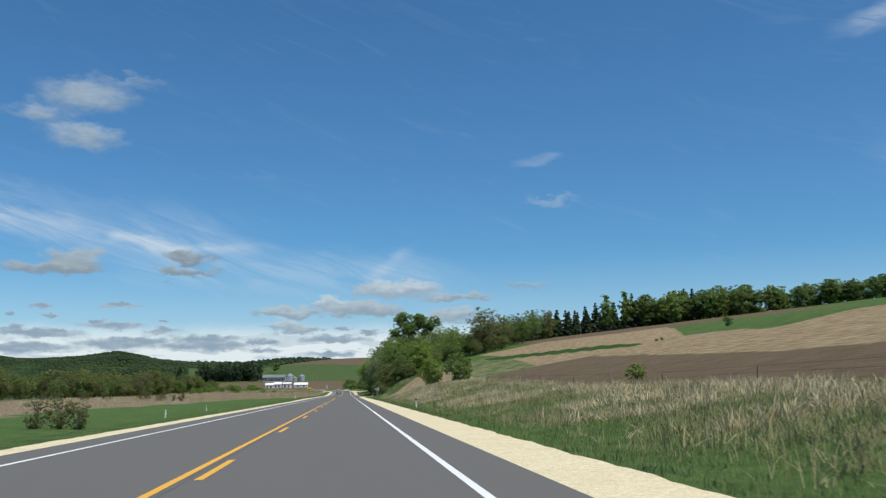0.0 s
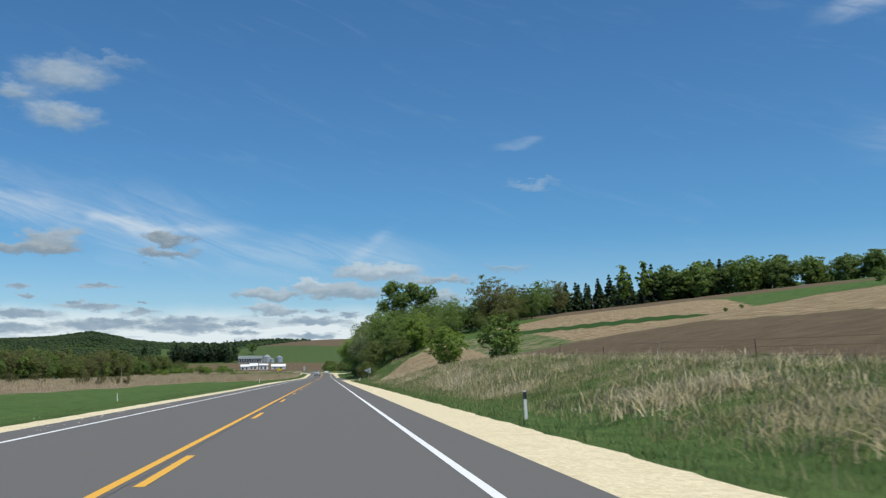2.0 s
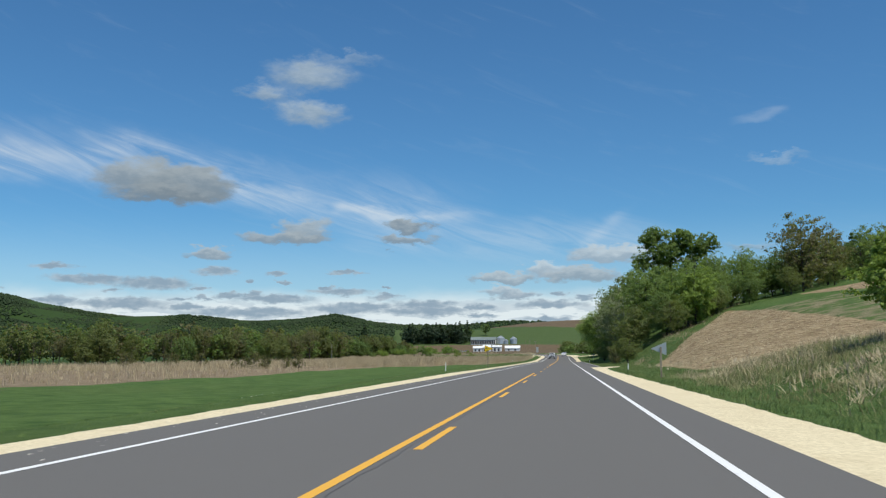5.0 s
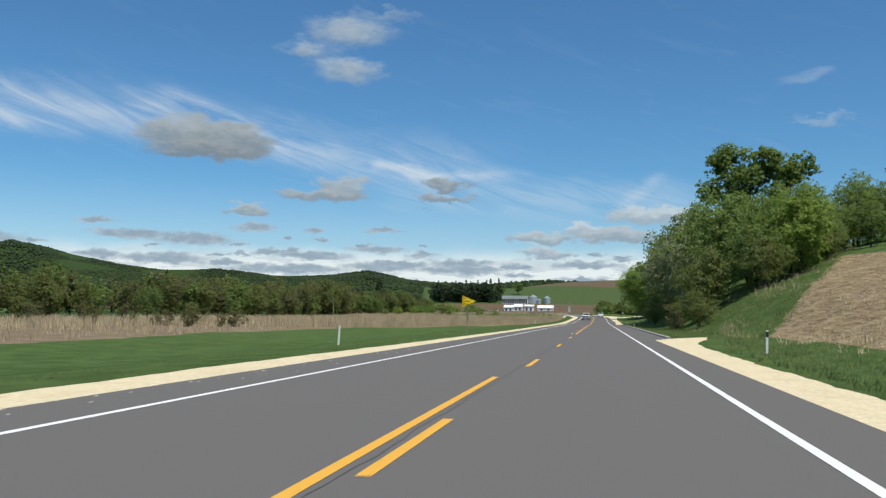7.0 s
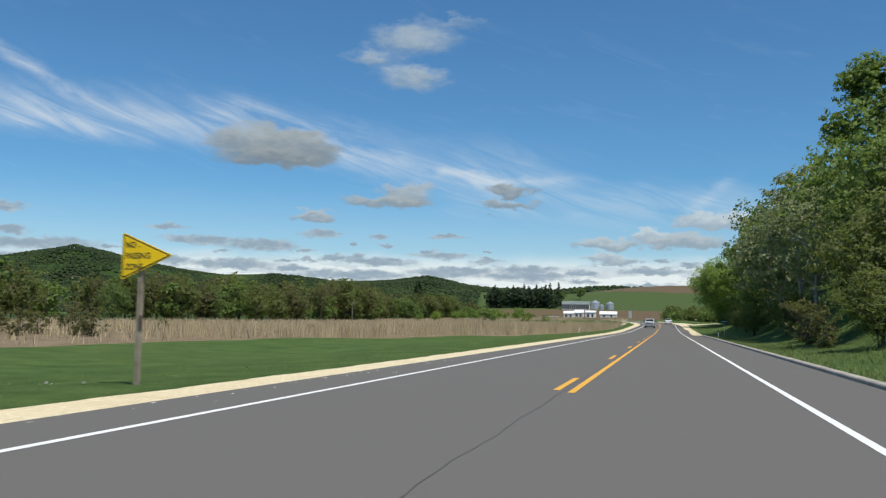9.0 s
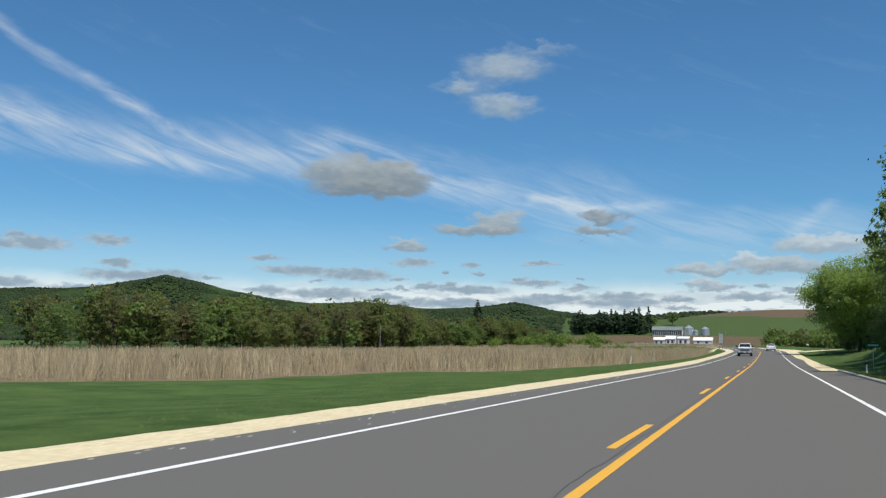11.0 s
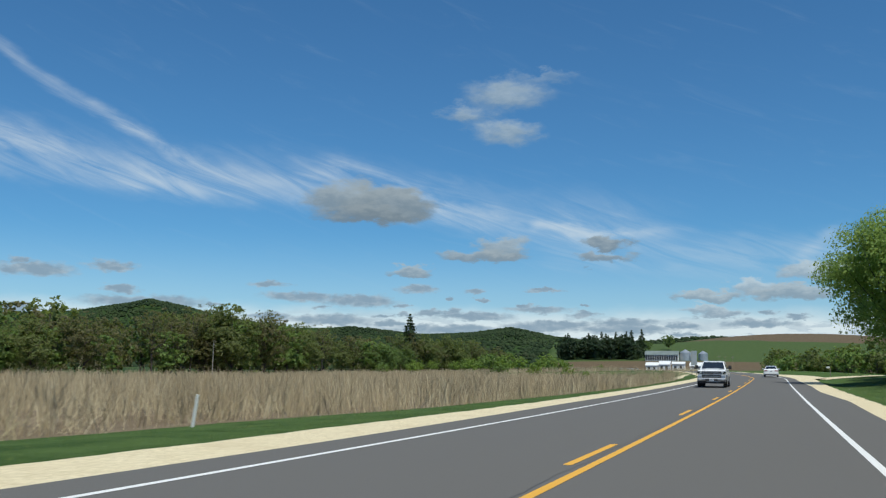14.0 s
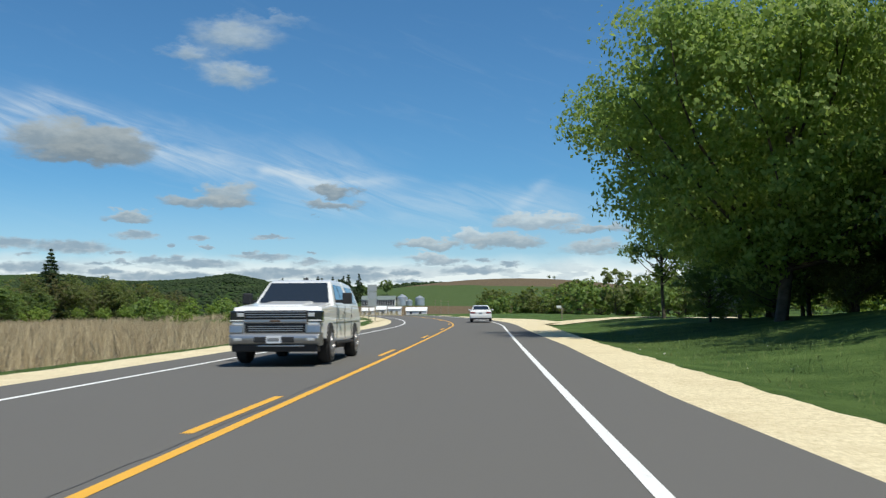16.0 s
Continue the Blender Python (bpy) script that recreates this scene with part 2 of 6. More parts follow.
def _asphalt(n):
    p = place(n)
    along = n.add("ShaderNodeMapping", {0: p, 3: (1.0, 0.03, 1.0)})
    worn = n.noise(along, 1.1, 4.0, 0.6)
    patch = n.noise(p, 0.25, 5.0, 0.6)
    grit = n.noise(p, 60.0, 3.0, 0.7)
    stone = n.add("ShaderNodeTexVoronoi", {"Vector": p, "Scale": 70.0})
    c = n.mix(n.ramp(n.math("ADD", n.math("MULTIPLY", worn, 0.6), n.math("MULTIPLY", patch, 0.4)), 0.35, 0.65), (0.0326, 0.0327, 0.0168), (0.0594, 0.0596, 0.0310))
    across = n.add("ShaderNodeSeparateXYZ", (p,), 0)
    tracks = n.math("MULTIPLY_ADD", n.math("COSINE", n.math("MULTIPLY", n.math("SUBTRACT", n.math("ABSOLUTE", across), 0.94), 3.49)), 0.5, 0.5)
    c = n.mix(n.math("MULTIPLY", n.math("MULTIPLY", tracks, worn), 0.5), c, (0.0635, 0.0635, 0.0345))
    c = n.mix(n.ramp(grit, 0.3, 0.75), [0.0305, 0.0305, 0.0172], c)
    c = n.mix(n.math("MULTIPLY", n.ramp(stone, 0.0, 0.25), 0.15), (0.16, 0.155, 0.15), c)
    return surface(n, c, 0.9, grit, 0.006, **{"Specular IOR Level": 0.06})


def _ground(n):
    p = place(n)
    big, mid, small = n.noise(p, 0.05, 5.0), n.noise(p, 0.6, 5.0, 0.6), n.noise(p, 11.0, 5.0, 0.75)
    att = {k: n.add("ShaderNodeAttribute", out=2, attribute_name=k) for k in ("tilled", "stubble", "crop", "reed", "forest", "bank", "hay")}
    wob = n.math("MULTIPLY", n.math("SUBTRACT", mid, 0.5), 0.7)
    on = {k: n.ramp(n.math("ADD", v, wob), 0.35, 0.65) for k, v in att.items()}
    grass = n.mix(n.ramp(n.math("ADD", n.math("MULTIPLY", mid, 0.6), n.math("MULTIPLY", small, 0.4)), 0.38, 0.62), (0.046, 0.088, 0.022), (0.094, 0.150, 0.042))
    grass = n.mix(n.math("MULTIPLY", n.ramp(big, 0.45, 0.7), 0.4), grass, (0.092, 0.130, 0.040))
    c = grass
    dry = n.mix(n.ramp(small, 0.3, 0.7), (0.105, 0.105, 0.050), (0.30, 0.255, 0.155))
    c = n.mix(n.math("MULTIPLY", on["bank"], n.ramp(n.noise(p, 0.33, 5.0, 0.65), 0.42, 0.6)), c, dry)
    c = n.mix(on["hay"], c, n.mix(n.ramp(mid, 0.3, 0.7), (0.052, 0.084, 0.026), (0.084, 0.120, 0.040)))
    straws = n.noise(n.add("ShaderNodeMapping", {0: p, 2: (0, 0, radians(28)), 3: (3.0, 0.35, 1.0)}), 1.0, 6.0, 0.7)
    soil = n.mix(n.ramp(n.math("ADD", n.math("MULTIPLY", mid, 0.5), n.math("MULTIPLY", small, 0.5)), 0.3, 0.7), (0.096, 0.070, 0.042), (0.165, 0.124, 0.076))
    c = n.mix(on["tilled"], c, soil)
    straw = n.mix(n.ramp(n.math("ADD", n.math("MULTIPLY", straws, 0.4), n.math("ADD", n.math("MULTIPLY", small, 0.4), n.math("MULTIPLY", mid, 0.2))), 0.38, 0.64), (0.130, 0.088, 0.048), (0.44, 0.345, 0.205))
    c = n.mix(on["stubble"], c, straw)
    c = n.mix(on["crop"], c, n.mix(small, (0.022, 0.060, 0.012), (0.04, 0.085, 0.018)))
    litter = n.mix(n.ramp(n.math("ADD", n.math("MULTIPLY", mid, 0.5), n.math("MULTIPLY", small, 0.5)), 0.3, 0.7), (0.13, 0.095, 0.06), (0.30, 0.235, 0.155))
    c = n.mix(on["reed"], c, litter)
    c = n.mix(on["forest"], c, n.mix(mid, (0.022, 0.042, 0.012), (0.045, 0.08, 0.02)))
    return surface(n, c, 0.95, n.math("ADD", n.math("MULTIPLY", small, 0.5), n.math("MULTIPLY", mid, 1.0)), 0.12, **{"Specular IOR Level": 0.1})


def _gravel(n):
    p = place(n)
    v = n.add("ShaderNodeTexVoronoi", {"Vector": p, "Scale": 26.0})
    tone = n.add("ShaderNodeTexVoronoi", {"Vector": p, "Scale": 26.0}, 1)
    big = n.noise(p, 0.8, 5.0, 0.65)
    g = n.add("ShaderNodeSeparateColor", (tone,))
    c = n.mix(g, (0.56, 0.475, 0.30), (0.80, 0.70, 0.48))
    c = n.mix(n.math("MULTIPLY", n.ramp(big, 0.45, 0.72), 0.45), c, (0.54, 0.44, 0.27))
    return surface(n, c, 0.95, n.math("MULTIPLY", v, -1.0), 0.012, **{"Specular IOR Level": 0.15})


def paint(name, a, b):
    def build(n):
        p = place(n)
        worn = n.ramp(n.noise(p, 7.0, 6.0, 0.7), 0.60, 0.74)
        c = n.mix(n.math("MULTIPLY", worn, 0.55), n.mix(n.noise(p, 30.0, 3.0), a, b), (0.12, 0.115, 0.11))
        return surface(n, c, 0.7, n.noise(p, 60.0, 3.0), 0.003)

    return material(name, build)


M_ASPHALT = material("asphalt", _asphalt)
M_GROUND = material("meadow_and_fields", _ground)
M_GRAVEL = material("limestone_gravel", _gravel)
M_WHITE_LINE = paint("white_road_paint", (0.72, 0.72, 0.70), (0.82, 0.82, 0.80))
M_YELLOW_LINE = paint("yellow_road_paint", (0.70, 0.36, 0.035), (0.80, 0.43, 0.05))
M_TAR = two("tar_seal", (0.045, 0.042, 0.038), (0.07, 0.066, 0.06), 3.0, 0.6)
M_CHIP = two("limestone_chip", (0.62, 0.58, 0.48), (0.80, 0.77, 0.68), 2.0, 0.9)
M_KERB = two("kerb_concrete", (0.28, 0.26, 0.22), (0.42, 0.39, 0.33), 0.9, 0.9, dirt=(0.12, 0.10, 0.075))
M_BARK = two("bark", (0.050, 0.040, 0.030), (0.115, 0.095, 0.075), 3.0, 0.95, depth=0.03)
M_PALE_BARK = two("pale_bark", (0.25, 0.24, 0.21), (0.42, 0.40, 0.36), 3.0, 0.9, depth=0.02)
M_LEAF = leaves("spring_leaves", (0.118, 0.190, 0.048), (0.235, 0.330, 0.090))
M_LEAF_DARK = leaves("dark_leaves", (0.087, 0.143, 0.045), (0.174, 0.252, 0.075))
M_LEAF_YOUNG = leaves("young_leaves", (0.155, 0.235, 0.042), (0.285, 0.385, 0.075))
M_LEAF_LAWN = leaves("lawn_tree_leaves", (0.185, 0.285, 0.072), (0.360, 0.480, 0.130), 0.58)
M_LEAF_OLIVE = leaves("olive_leaves", (0.102, 0.122, 0.041), (0.196, 0.222, 0.073))
M_LEAF_GREY = leaves("budding_leaves", (0.185, 0.210, 0.115), (0.330, 0.360, 0.210))
M_LEAF_RUST = leaves("rusty_buds", (0.102, 0.090, 0.045), (0.188, 0.168, 0.075))
M_BLOSSOM = leaves("white_blossom", (0.42, 0.44, 0.36), (0.70, 0.70, 0.64), 0.4)
M_NEEDLE = leaves("needles", (0.018, 0.038, 0.018), (0.040, 0.072, 0.030), 0.15)
M_DRY = blades("dry_grass_blades", (0.38, 0.315, 0.195), (0.72, 0.62, 0.42), (0.33, 0.29, 0.16))
M_GREEN = blades("green_grass_blades", (0.076, 0.126, 0.034), (0.176, 0.244, 0.078), (0.160, 0.192, 0.070))
M_SWARD = blades("mixed_sward_blades", (0.150, 0.165, 0.060), (0.380, 0.350, 0.190), (0.240, 0.235, 0.110))
M_REED = blades("reed_blades", (0.20, 0.156, 0.088), (0.62, 0.525, 0.345), (0.31, 0.243, 0.143))

# ---- the plan: a straight road that bends left and climbs past the farm ----
BEND, RADIUS, SWEEP = 462.0, 180.0, radians(58)


RISE_S = np.arange(300.0, 1300.0, 1.0)
RISE_Z = np.cumsum(np.interp(RISE_S, (345, 363, 375, 400, 450, 480, 515, 540, 620, 700), (0, 0.005, 0.0066, 0.0096, 0.015, 0.022, 0.022, 0, -0.012, 0)))


def road_height(s):
    return np.interp(s, RISE_S, RISE_Z)


def road_point(s, lat=0.0):
    """Place on the road, s metres along and lat metres right of the centre line."""
    if s <= BEND:
        return Vector((lat, s, float(road_height(s))))
    a = min((s - BEND) / RADIUS, SWEEP)
    rest = max(s - BEND - RADIUS * SWEEP, 0.0)
    r = RADIUS + lat
    return Vector((-RADIUS + r * math.cos(a) - rest * math.sin(a), BEND + r * math.sin(a) + rest * math.cos(a), float(road_height(s))))


ROAD_S = np.arange(440.0, 1100.0, 2.0)
ROAD_XY = np.array([road_point(s)[:2] for s in ROAD_S])
ROAD_N = np.array([(road_point(s, 1.0) - road_point(s))[:2] for s in ROAD_S])


def road_coords(x, y):
    """Distance along and across the road of places on the ground."""
    x, y = np.asarray(x, float), np.asarray(y, float)
    s, lat = y.copy(), x.copy()
    far = np.argwhere(y > 442).ravel()
    for part_ in np.array_split(far, max(1, len(far) // 3000)):
        if len(part_) == 0:
            continue
        d = (x[part_, None] - ROAD_XY[None, :, 0]) ** 2 + (y[part_, None] - ROAD_XY[None, :, 1]) ** 2
        k = d.argmin(1)
        v = np.stack([x[part_] - ROAD_XY[k, 0], y[part_] - ROAD_XY[k, 1]], 1)
        side = np.sign((v * ROAD_N[k]).sum(1))
        s[part_], lat[part_] = ROAD_S[k], np.sqrt(d[np.arange(len(k)), k]) * np.where(side == 0, 1, side)
    return s, lat


def step(v, a, b):
    u = np.clip((v - a) / (b - a), 0, 1)
    return u * u * (3 - 2 * u)


def wave(x, y, size, seed=0.0):
    """Soft unevenness between -1 and 1."""
    u, v = x / size + seed, y / size - seed
    return (np.sin(u * 2.1 + 1.3 * np.sin(v * 1.7)) + np.sin(v * 2.6 + 1.1 * np.sin(u * 1.9 + 2)) + np.sin((u + v) * 1.3 + seed)) / 3


RIDGE_AZ = (-180, -90, -60, -46, -43, -40, -37.5, -36, -35, -33, -31.6, -28.6, -26, -23.7, -20, -16.8, -14.4, -12, -10, -6.6, -4, -1.5, 0.5, 3, 8, 15, 25, 45, 90, 180)
RIDGE_EL = (2.0, 2.5, 2.7, 2.8, 2.85, 3.15, 3.6, 3.78, 3.98, 3.6, 3.2, 2.8, 2.5, 2.65, 2.3, 2.5, 2.75, 2.25, 2.05, 1.95, 2.15, 2.15, 1.9, 1.9, 2.0, 2.2, 2.5, 2.4, 2.2, 2.0)


def ground_height(x, y):
    x, y = np.atleast_1d(np.asarray(x, float)), np.atleast_1d(np.asarray(y, float))
    s, lat = road_coords(x, y)
    zr = road_height(s)
    # left: verge, then low wet land
    level = np.interp(y, (-300, 130, 200, 300, 400, 500, 700, 1500), (-1.5, -1.5, -1.2, -0.7, -0.4, 0.2, 2.5, 3.0))
    drop = step(-lat, 6.6, np.interp(y, (0, 160, 215, 360, 420), (16, 17, 22, 18, 13)))
    left = zr * (1 - drop) - 0.06 + (level + 0.12 * wave(x, y, 9.0)) * drop
    # right: ditch, bank, fields that climb to the woods
    foot = np.interp(y, (0, 170, 200, 245, 290, 340, 400), (8.6, 8.6, 11.0, 12.0, 9.6, 9.0, 9.0))
    g = np.interp(y, (-80, 40, 75, 110, 138, 165, 200, 250, 300, 350, 385, 415, 450, 520), (0.9, 1.05, 1.2, 2.0, 2.5, 2.2, 1.7, 2.6, 3.8, 3.4, 2.0, 0.9, 0.55, 0.5))
    fade = 1 - 0.86 * step(y, 380, 440) * (1 - step(x, 60, 160))
    hill = 0.19 * np.clip(x - 20, 0, 45) + 0.11 * np.clip(x - 65, 0, 150) + 0.03 * np.clip(x - 215, 0, 300)
    hill = hill * fade * (1 - step(y, 600, 1100)) + np.interp(y, (205, 255, 300, 375, 430, 470), (0, 3.0, 3.9, 8.5, 2, 0)) * np.clip((x - 12) / 20, 0, 1)
    right = zr * (1 - step(lat, 8, 40) * 0.5) - 0.06 - 0.14 * step(lat, 6.6, 7.6) * (1 - step(lat, 8.2, 10.5)) * (1 - step(y, 198, 208) * (1 - step(y, 232, 242))) + g * step(lat, foot, foot + 9.5) + hill + 0.10 * wave(x, y, 6.0, 2.0) * step(lat, 8, 12)
    z = np.where(lat < 0, left, right)
    z = np.where(np.abs(lat) < 6.6, zr - 0.06, z)
    # farm bench, the ploughed rise behind it and the wooded ridges round the valley
    far = np.hypot(x, y - 200)
    rise = 60 * np.exp(-(((x - 60) / 330) ** 2) - ((y - 1750) / 450) ** 2)
    bench = 4.6 * step(y, 1108, 1142) * np.exp(-(((x + 90) / 160) ** 2))
    b = np.degrees(np.arctan2(x, y - 200))
    top = np.tan(np.radians(np.interp(b, RIDGE_AZ, RIDGE_EL))) * 2400
    ridge = top * np.exp(-(((np.minimum(far, 2500) - 2500) / 620) ** 2)) * (1 + 0.05 * wave(x, y, 130.0, 5.0)) * step(far, 700, 1500)
    knoll = 26 * np.exp(-(((x + 300) / 170) ** 2) - ((y - 1350) / 160) ** 2) + 24 * np.exp(-(((x - 190) / 120) ** 2) - ((y - 860) / 160) ** 2)
    return z + np.maximum(rise, ridge) + bench + knoll


def ground_at(x, y):
    return float(ground_height([x], [y])[0])


REED_EDGE = ((-40, 50, 100, 150, 200, 230, 270, 300, 346, 370, 400, 480, 560), (-22, -27, -40, -47, -45, -38, -38, -35, -18.5, -13.6, -11.0, -9.8, -12))
WOOD_EDGE = ((-300, 300, 340, 360, 400, 440, 500, 620, 700), (-330, -280, -190, -145, -122, -104, -95, -104, -90))


def mesh_np(name, verts, faces, materials, smooth=False, uneven=None):
    """A mesh from arrays of corners: faces is a list of arrays, each of faces with the same number of corners."""
    me = bpy.data.meshes.new(name)
    verts = np.asarray(verts, np.float32)
    me.vertices.add(len(verts))
    me.vertices.foreach_set("co", verts.ravel())
    total = np.concatenate([np.full(len(f), f.shape[1]) for f in faces])
    loops = np.concatenate([f.ravel() for f in faces]).astype(np.int32)
    me.loops.add(len(loops))
    me.loops.foreach_set("vertex_index", loops)
    me.polygons.add(len(total))
    me.polygons.foreach_set("loop_start", np.concatenate([[0], np.cumsum(total)[:-1]]).astype(np.int32))
    me.polygons.foreach_set("loop_total", total.astype(np.int32))
    if smooth:
        me.polygons.foreach_set("use_smooth", np.ones(len(total), bool))
    me.update(calc_edges=True)
    for m in materials:
        me.materials.append(m)
    return me


def grid_faces(nx, ny):
    i = np.arange(nx * ny).reshape(ny, nx)
    return np.stack([i[:-1, :-1], i[:-1, 1:], i[1:, 1:], i[1:, :-1]], -1).reshape(-1, 4)


def spread(start, end, first, grow):
    """Lines that part more and more from start to end."""
    out, d, v = [], first, start
    sign = 1 if end > start else -1
    while (end - v) * sign > d:
        v += sign * d
        out.append(v)
        d *= grow
    return out + [end]


GX = np.array(spread(-130, -4700, 6, 1.13)[::-1] + list(np.arange(-130, -40, 5.0)) + list(np.arange(-40, 45, 1.0)) + list(np.arange(45, 156, 3.0)) + spread(153, 4700, 4, 1.13))
GY = np.array(spread(-40, -4000, 8, 1.25)[::-1] + list(np.arange(-40, 600, 2.5)) + list(np.arange(600, 720, 5.0)) + list(np.arange(720, 1300, 14.0)) + spread(1286, 4800, 18, 1.06))
gx, gy = (v.ravel() for v in np.meshgrid(GX, GY))
gz = ground_height(gx, gy)
ground = tagged(new("ground", mesh_np("ground", np.stack([gx, gy, gz], 1), [grid_faces(len(GX), len(GY))], [M_GROUND], True)), "grassy valley floor with tilled and stubble fields on the slopes", "ground", kind="structure")


def inside(v, a, b, soft=0.6):
    return step(v, a - soft, a + soft) * (1 - step(v, b - soft, b + soft))


def zones(x, y):
    """How far each place belongs to each kind of ground."""
    s, lat = road_coords(x, y)
    out = {}
    edge1, edge2 = 34 + 0.06 * (y - 67), 53 + 0.12 * (y - 109)
    low = (1 - step(y, 187, 190)) * step(y, -260, -255)
    out["tilled"] = step(x, 20.8, 22) * (1 - step(x, edge1 - 1.5, edge1 + 1.5)) * low
    out["stubble"] = step(x, edge1 - 1.5, edge1 + 1.5) * (1 - step(x, edge2 - 1.5, edge2 + 1.5)) * low
    out["stubble"] = np.maximum(out["stubble"], step(x, edge2 - 1.5, edge2 + 1.5) * (1 - step(y - 106 - 0.35 * (x - 58), -2, 2)) * (1 - step(x, 230, 240)) * low)
    upper = step(x, 24, 30) * (1 - step(x, 80 + 0.3 * (y - 213), 84 + 0.3 * (y - 213)))
    out["stubble"] = np.maximum(out["stubble"], inside(y, 190, 300, 2) * upper * step(x, 42, 47))
    out["tilled"] = np.maximum(out["tilled"], inside(y, 300, 378, 2) * step(x, 60, 66) * (1 - step(x, 170, 180)))
    out["crop"] = inside(y + 1.6 * (x - 41), 245, 259, 1.5) * step(x, 38, 42) * (1 - step(x, 68, 72))
    slope_edge = 234 + 3 * (x - 11.1)
    near = inside(y, 184, 330, 2) * step(x, 12.2, 13.2) * (1 - step(x, 29, 32)) * (1 - step(y, slope_edge - 2, slope_edge + 2))
    out["stubble"] = np.maximum(out["stubble"], near)
    reed_x = np.interp(y, *REED_EDGE) + 1.0 * wave(x, y, 3.0)
    wood_x = np.interp(y, *WOOD_EDGE)
    out["reed"] = (1 - step(lat, reed_x - 0.8, reed_x + 0.8)) * step(x, wood_x - 12, wood_x - 6) * (lat < 0) * (1 - step(y, 640, 680))
    far = np.hypot(x, y - 200)
    rise = np.exp(-(((x - 60) / 330) ** 2) - ((y - 1750) / 450) ** 2)
    bearing = np.degrees(np.arctan2(x, y - 200))
    out["forest"] = np.maximum(np.maximum(step(far, 1250, 1500) * (1 - step(rise, 0.12, 0.2)), step(far, 620, 700) * (1 - step(bearing, -11.5, -10.5)) * step(bearing, -100, -90)), (x < wood_x - 8) * (y > -200) * (y < 800) * (x > wood_x - 160) * 1.0)
    out["tilled"] = np.maximum(out["tilled"], step(rise, 0.62, 0.66) * inside(x, -260, 420, 30) * step(y, 1300, 1400))
    out["tilled"] = np.maximum(out["tilled"], inside(y, 700, 1143, 5) * inside(x, -330, 130, 12))
    out["hay"] = step(y, 1143, 1155) * inside(x, -500, 700, 60)
    out["bank"] = np.maximum(inside(lat, 11, 21.5, 1.5) * (1 - step(y, 178, 190)), inside(x, 20, 48, 2.0) * inside(y, 184, 262, 3.0))
    return out


for key, values in zones(gx, gy).items():
    a = ground.data.attributes.new(key, "FLOAT", "POINT")
    a.data.foreach_set("value", np.clip(values, 0, 1).astype(np.float32))


def ribbon(name, s0, s1, lat0, lat1, lift, mat_, gap=2.0, parent=None):
    """A strip along the road from s0 to s1 between two distances from the centre line (numbers or functions of s)."""
    ss = np.linspace(s0, s1, max(2, int((s1 - s0) / gap) + 1))
    verts = []
    for s in ss:
        a, b = (f(s) if callable(f) else f for f in (lat0, lat1))
        for k in range(3):
            p = road_point(s, a + (b - a) * k / 2)
            verts.append((p.x, p.y, p.z + lift))
    ob = new(name, mesh_np(name, verts, [grid_faces(3, len(ss))], [mat_], True))
    ob.parent = parent
    return ob


# paved road with its painted lines
paved_left = lambda s: float(np.interp(s, (-100, 120, 195, 250, 340, 365, 385, 500), (-4.65, -4.75, -5.12, -4.98, -4.72, -4.66, -4.95, -4.8)))
paved_right = lambda s: float(np.interp(s, (345, 370, 395, 412, 430, 460), (4.75, 5.0, 5.45, 5.02, 5.15, 4.75)))
road = tagged(ribbon("road", -150, 1000, paved_left, paved_right, 0.0, M_ASPHALT), "grey asphalt two-lane country highway with painted lines", "road", kind="structure")
LANE = 3.677
for lat in (-LANE, LANE):
    ribbon("edge_line", -150, 1000, lat - 0.06, lat + 0.06, 0.004, M_WHITE_LINE, parent=road)
ribbon("centre_line", -150, 192, -0.21, -0.09, 0.004, M_YELLOW_LINE, parent=road)
ribbon("centre_line", 240, 1000, 0.09, 0.21, 0.004, M_YELLOW_LINE, parent=road)
DASH, CYCLE = 3.81, 15.24
s = 13.1 - 8 * CYCLE
while s < 700:
    lat = 0.15 if s < 236 else -0.15
    ribbon("dash_line", s - (1.2 if lat < 0 else 0), s + DASH - (1.2 if lat < 0 else 0), lat - 0.06, lat + 0.06, 0.004, M_YELLOW_LINE, parent=road)
    s += CYCLE
ribbon("centre_joint", -60, 480, lambda s: -0.004 + 0.02 * math.sin(s * 1.7) + 0.012 * math.sin(s * 5.3), lambda s: 0.006 + 0.02 * math.sin(s * 1.7) + 0.012 * math.sin(s * 5.3), 0.003, M_TAR, 0.4, road)


def ragged(base, amount, seed):
    return lambda s: base(s) + amount * (math.sin(s * 0.9 + seed) + math.sin(s * 2.3 + seed * 2) + 0.7 * math.sin(s * 5.1 + seed)) / 2.7


def shoulder(name, s0, s1, inner, outer, label):
    ob = ribbon(name, s0, s1, inner, outer, -0.012, M_GRAVEL, 0.5)
    return tagged(ob, label, "gravel shoulder", kind="structure")


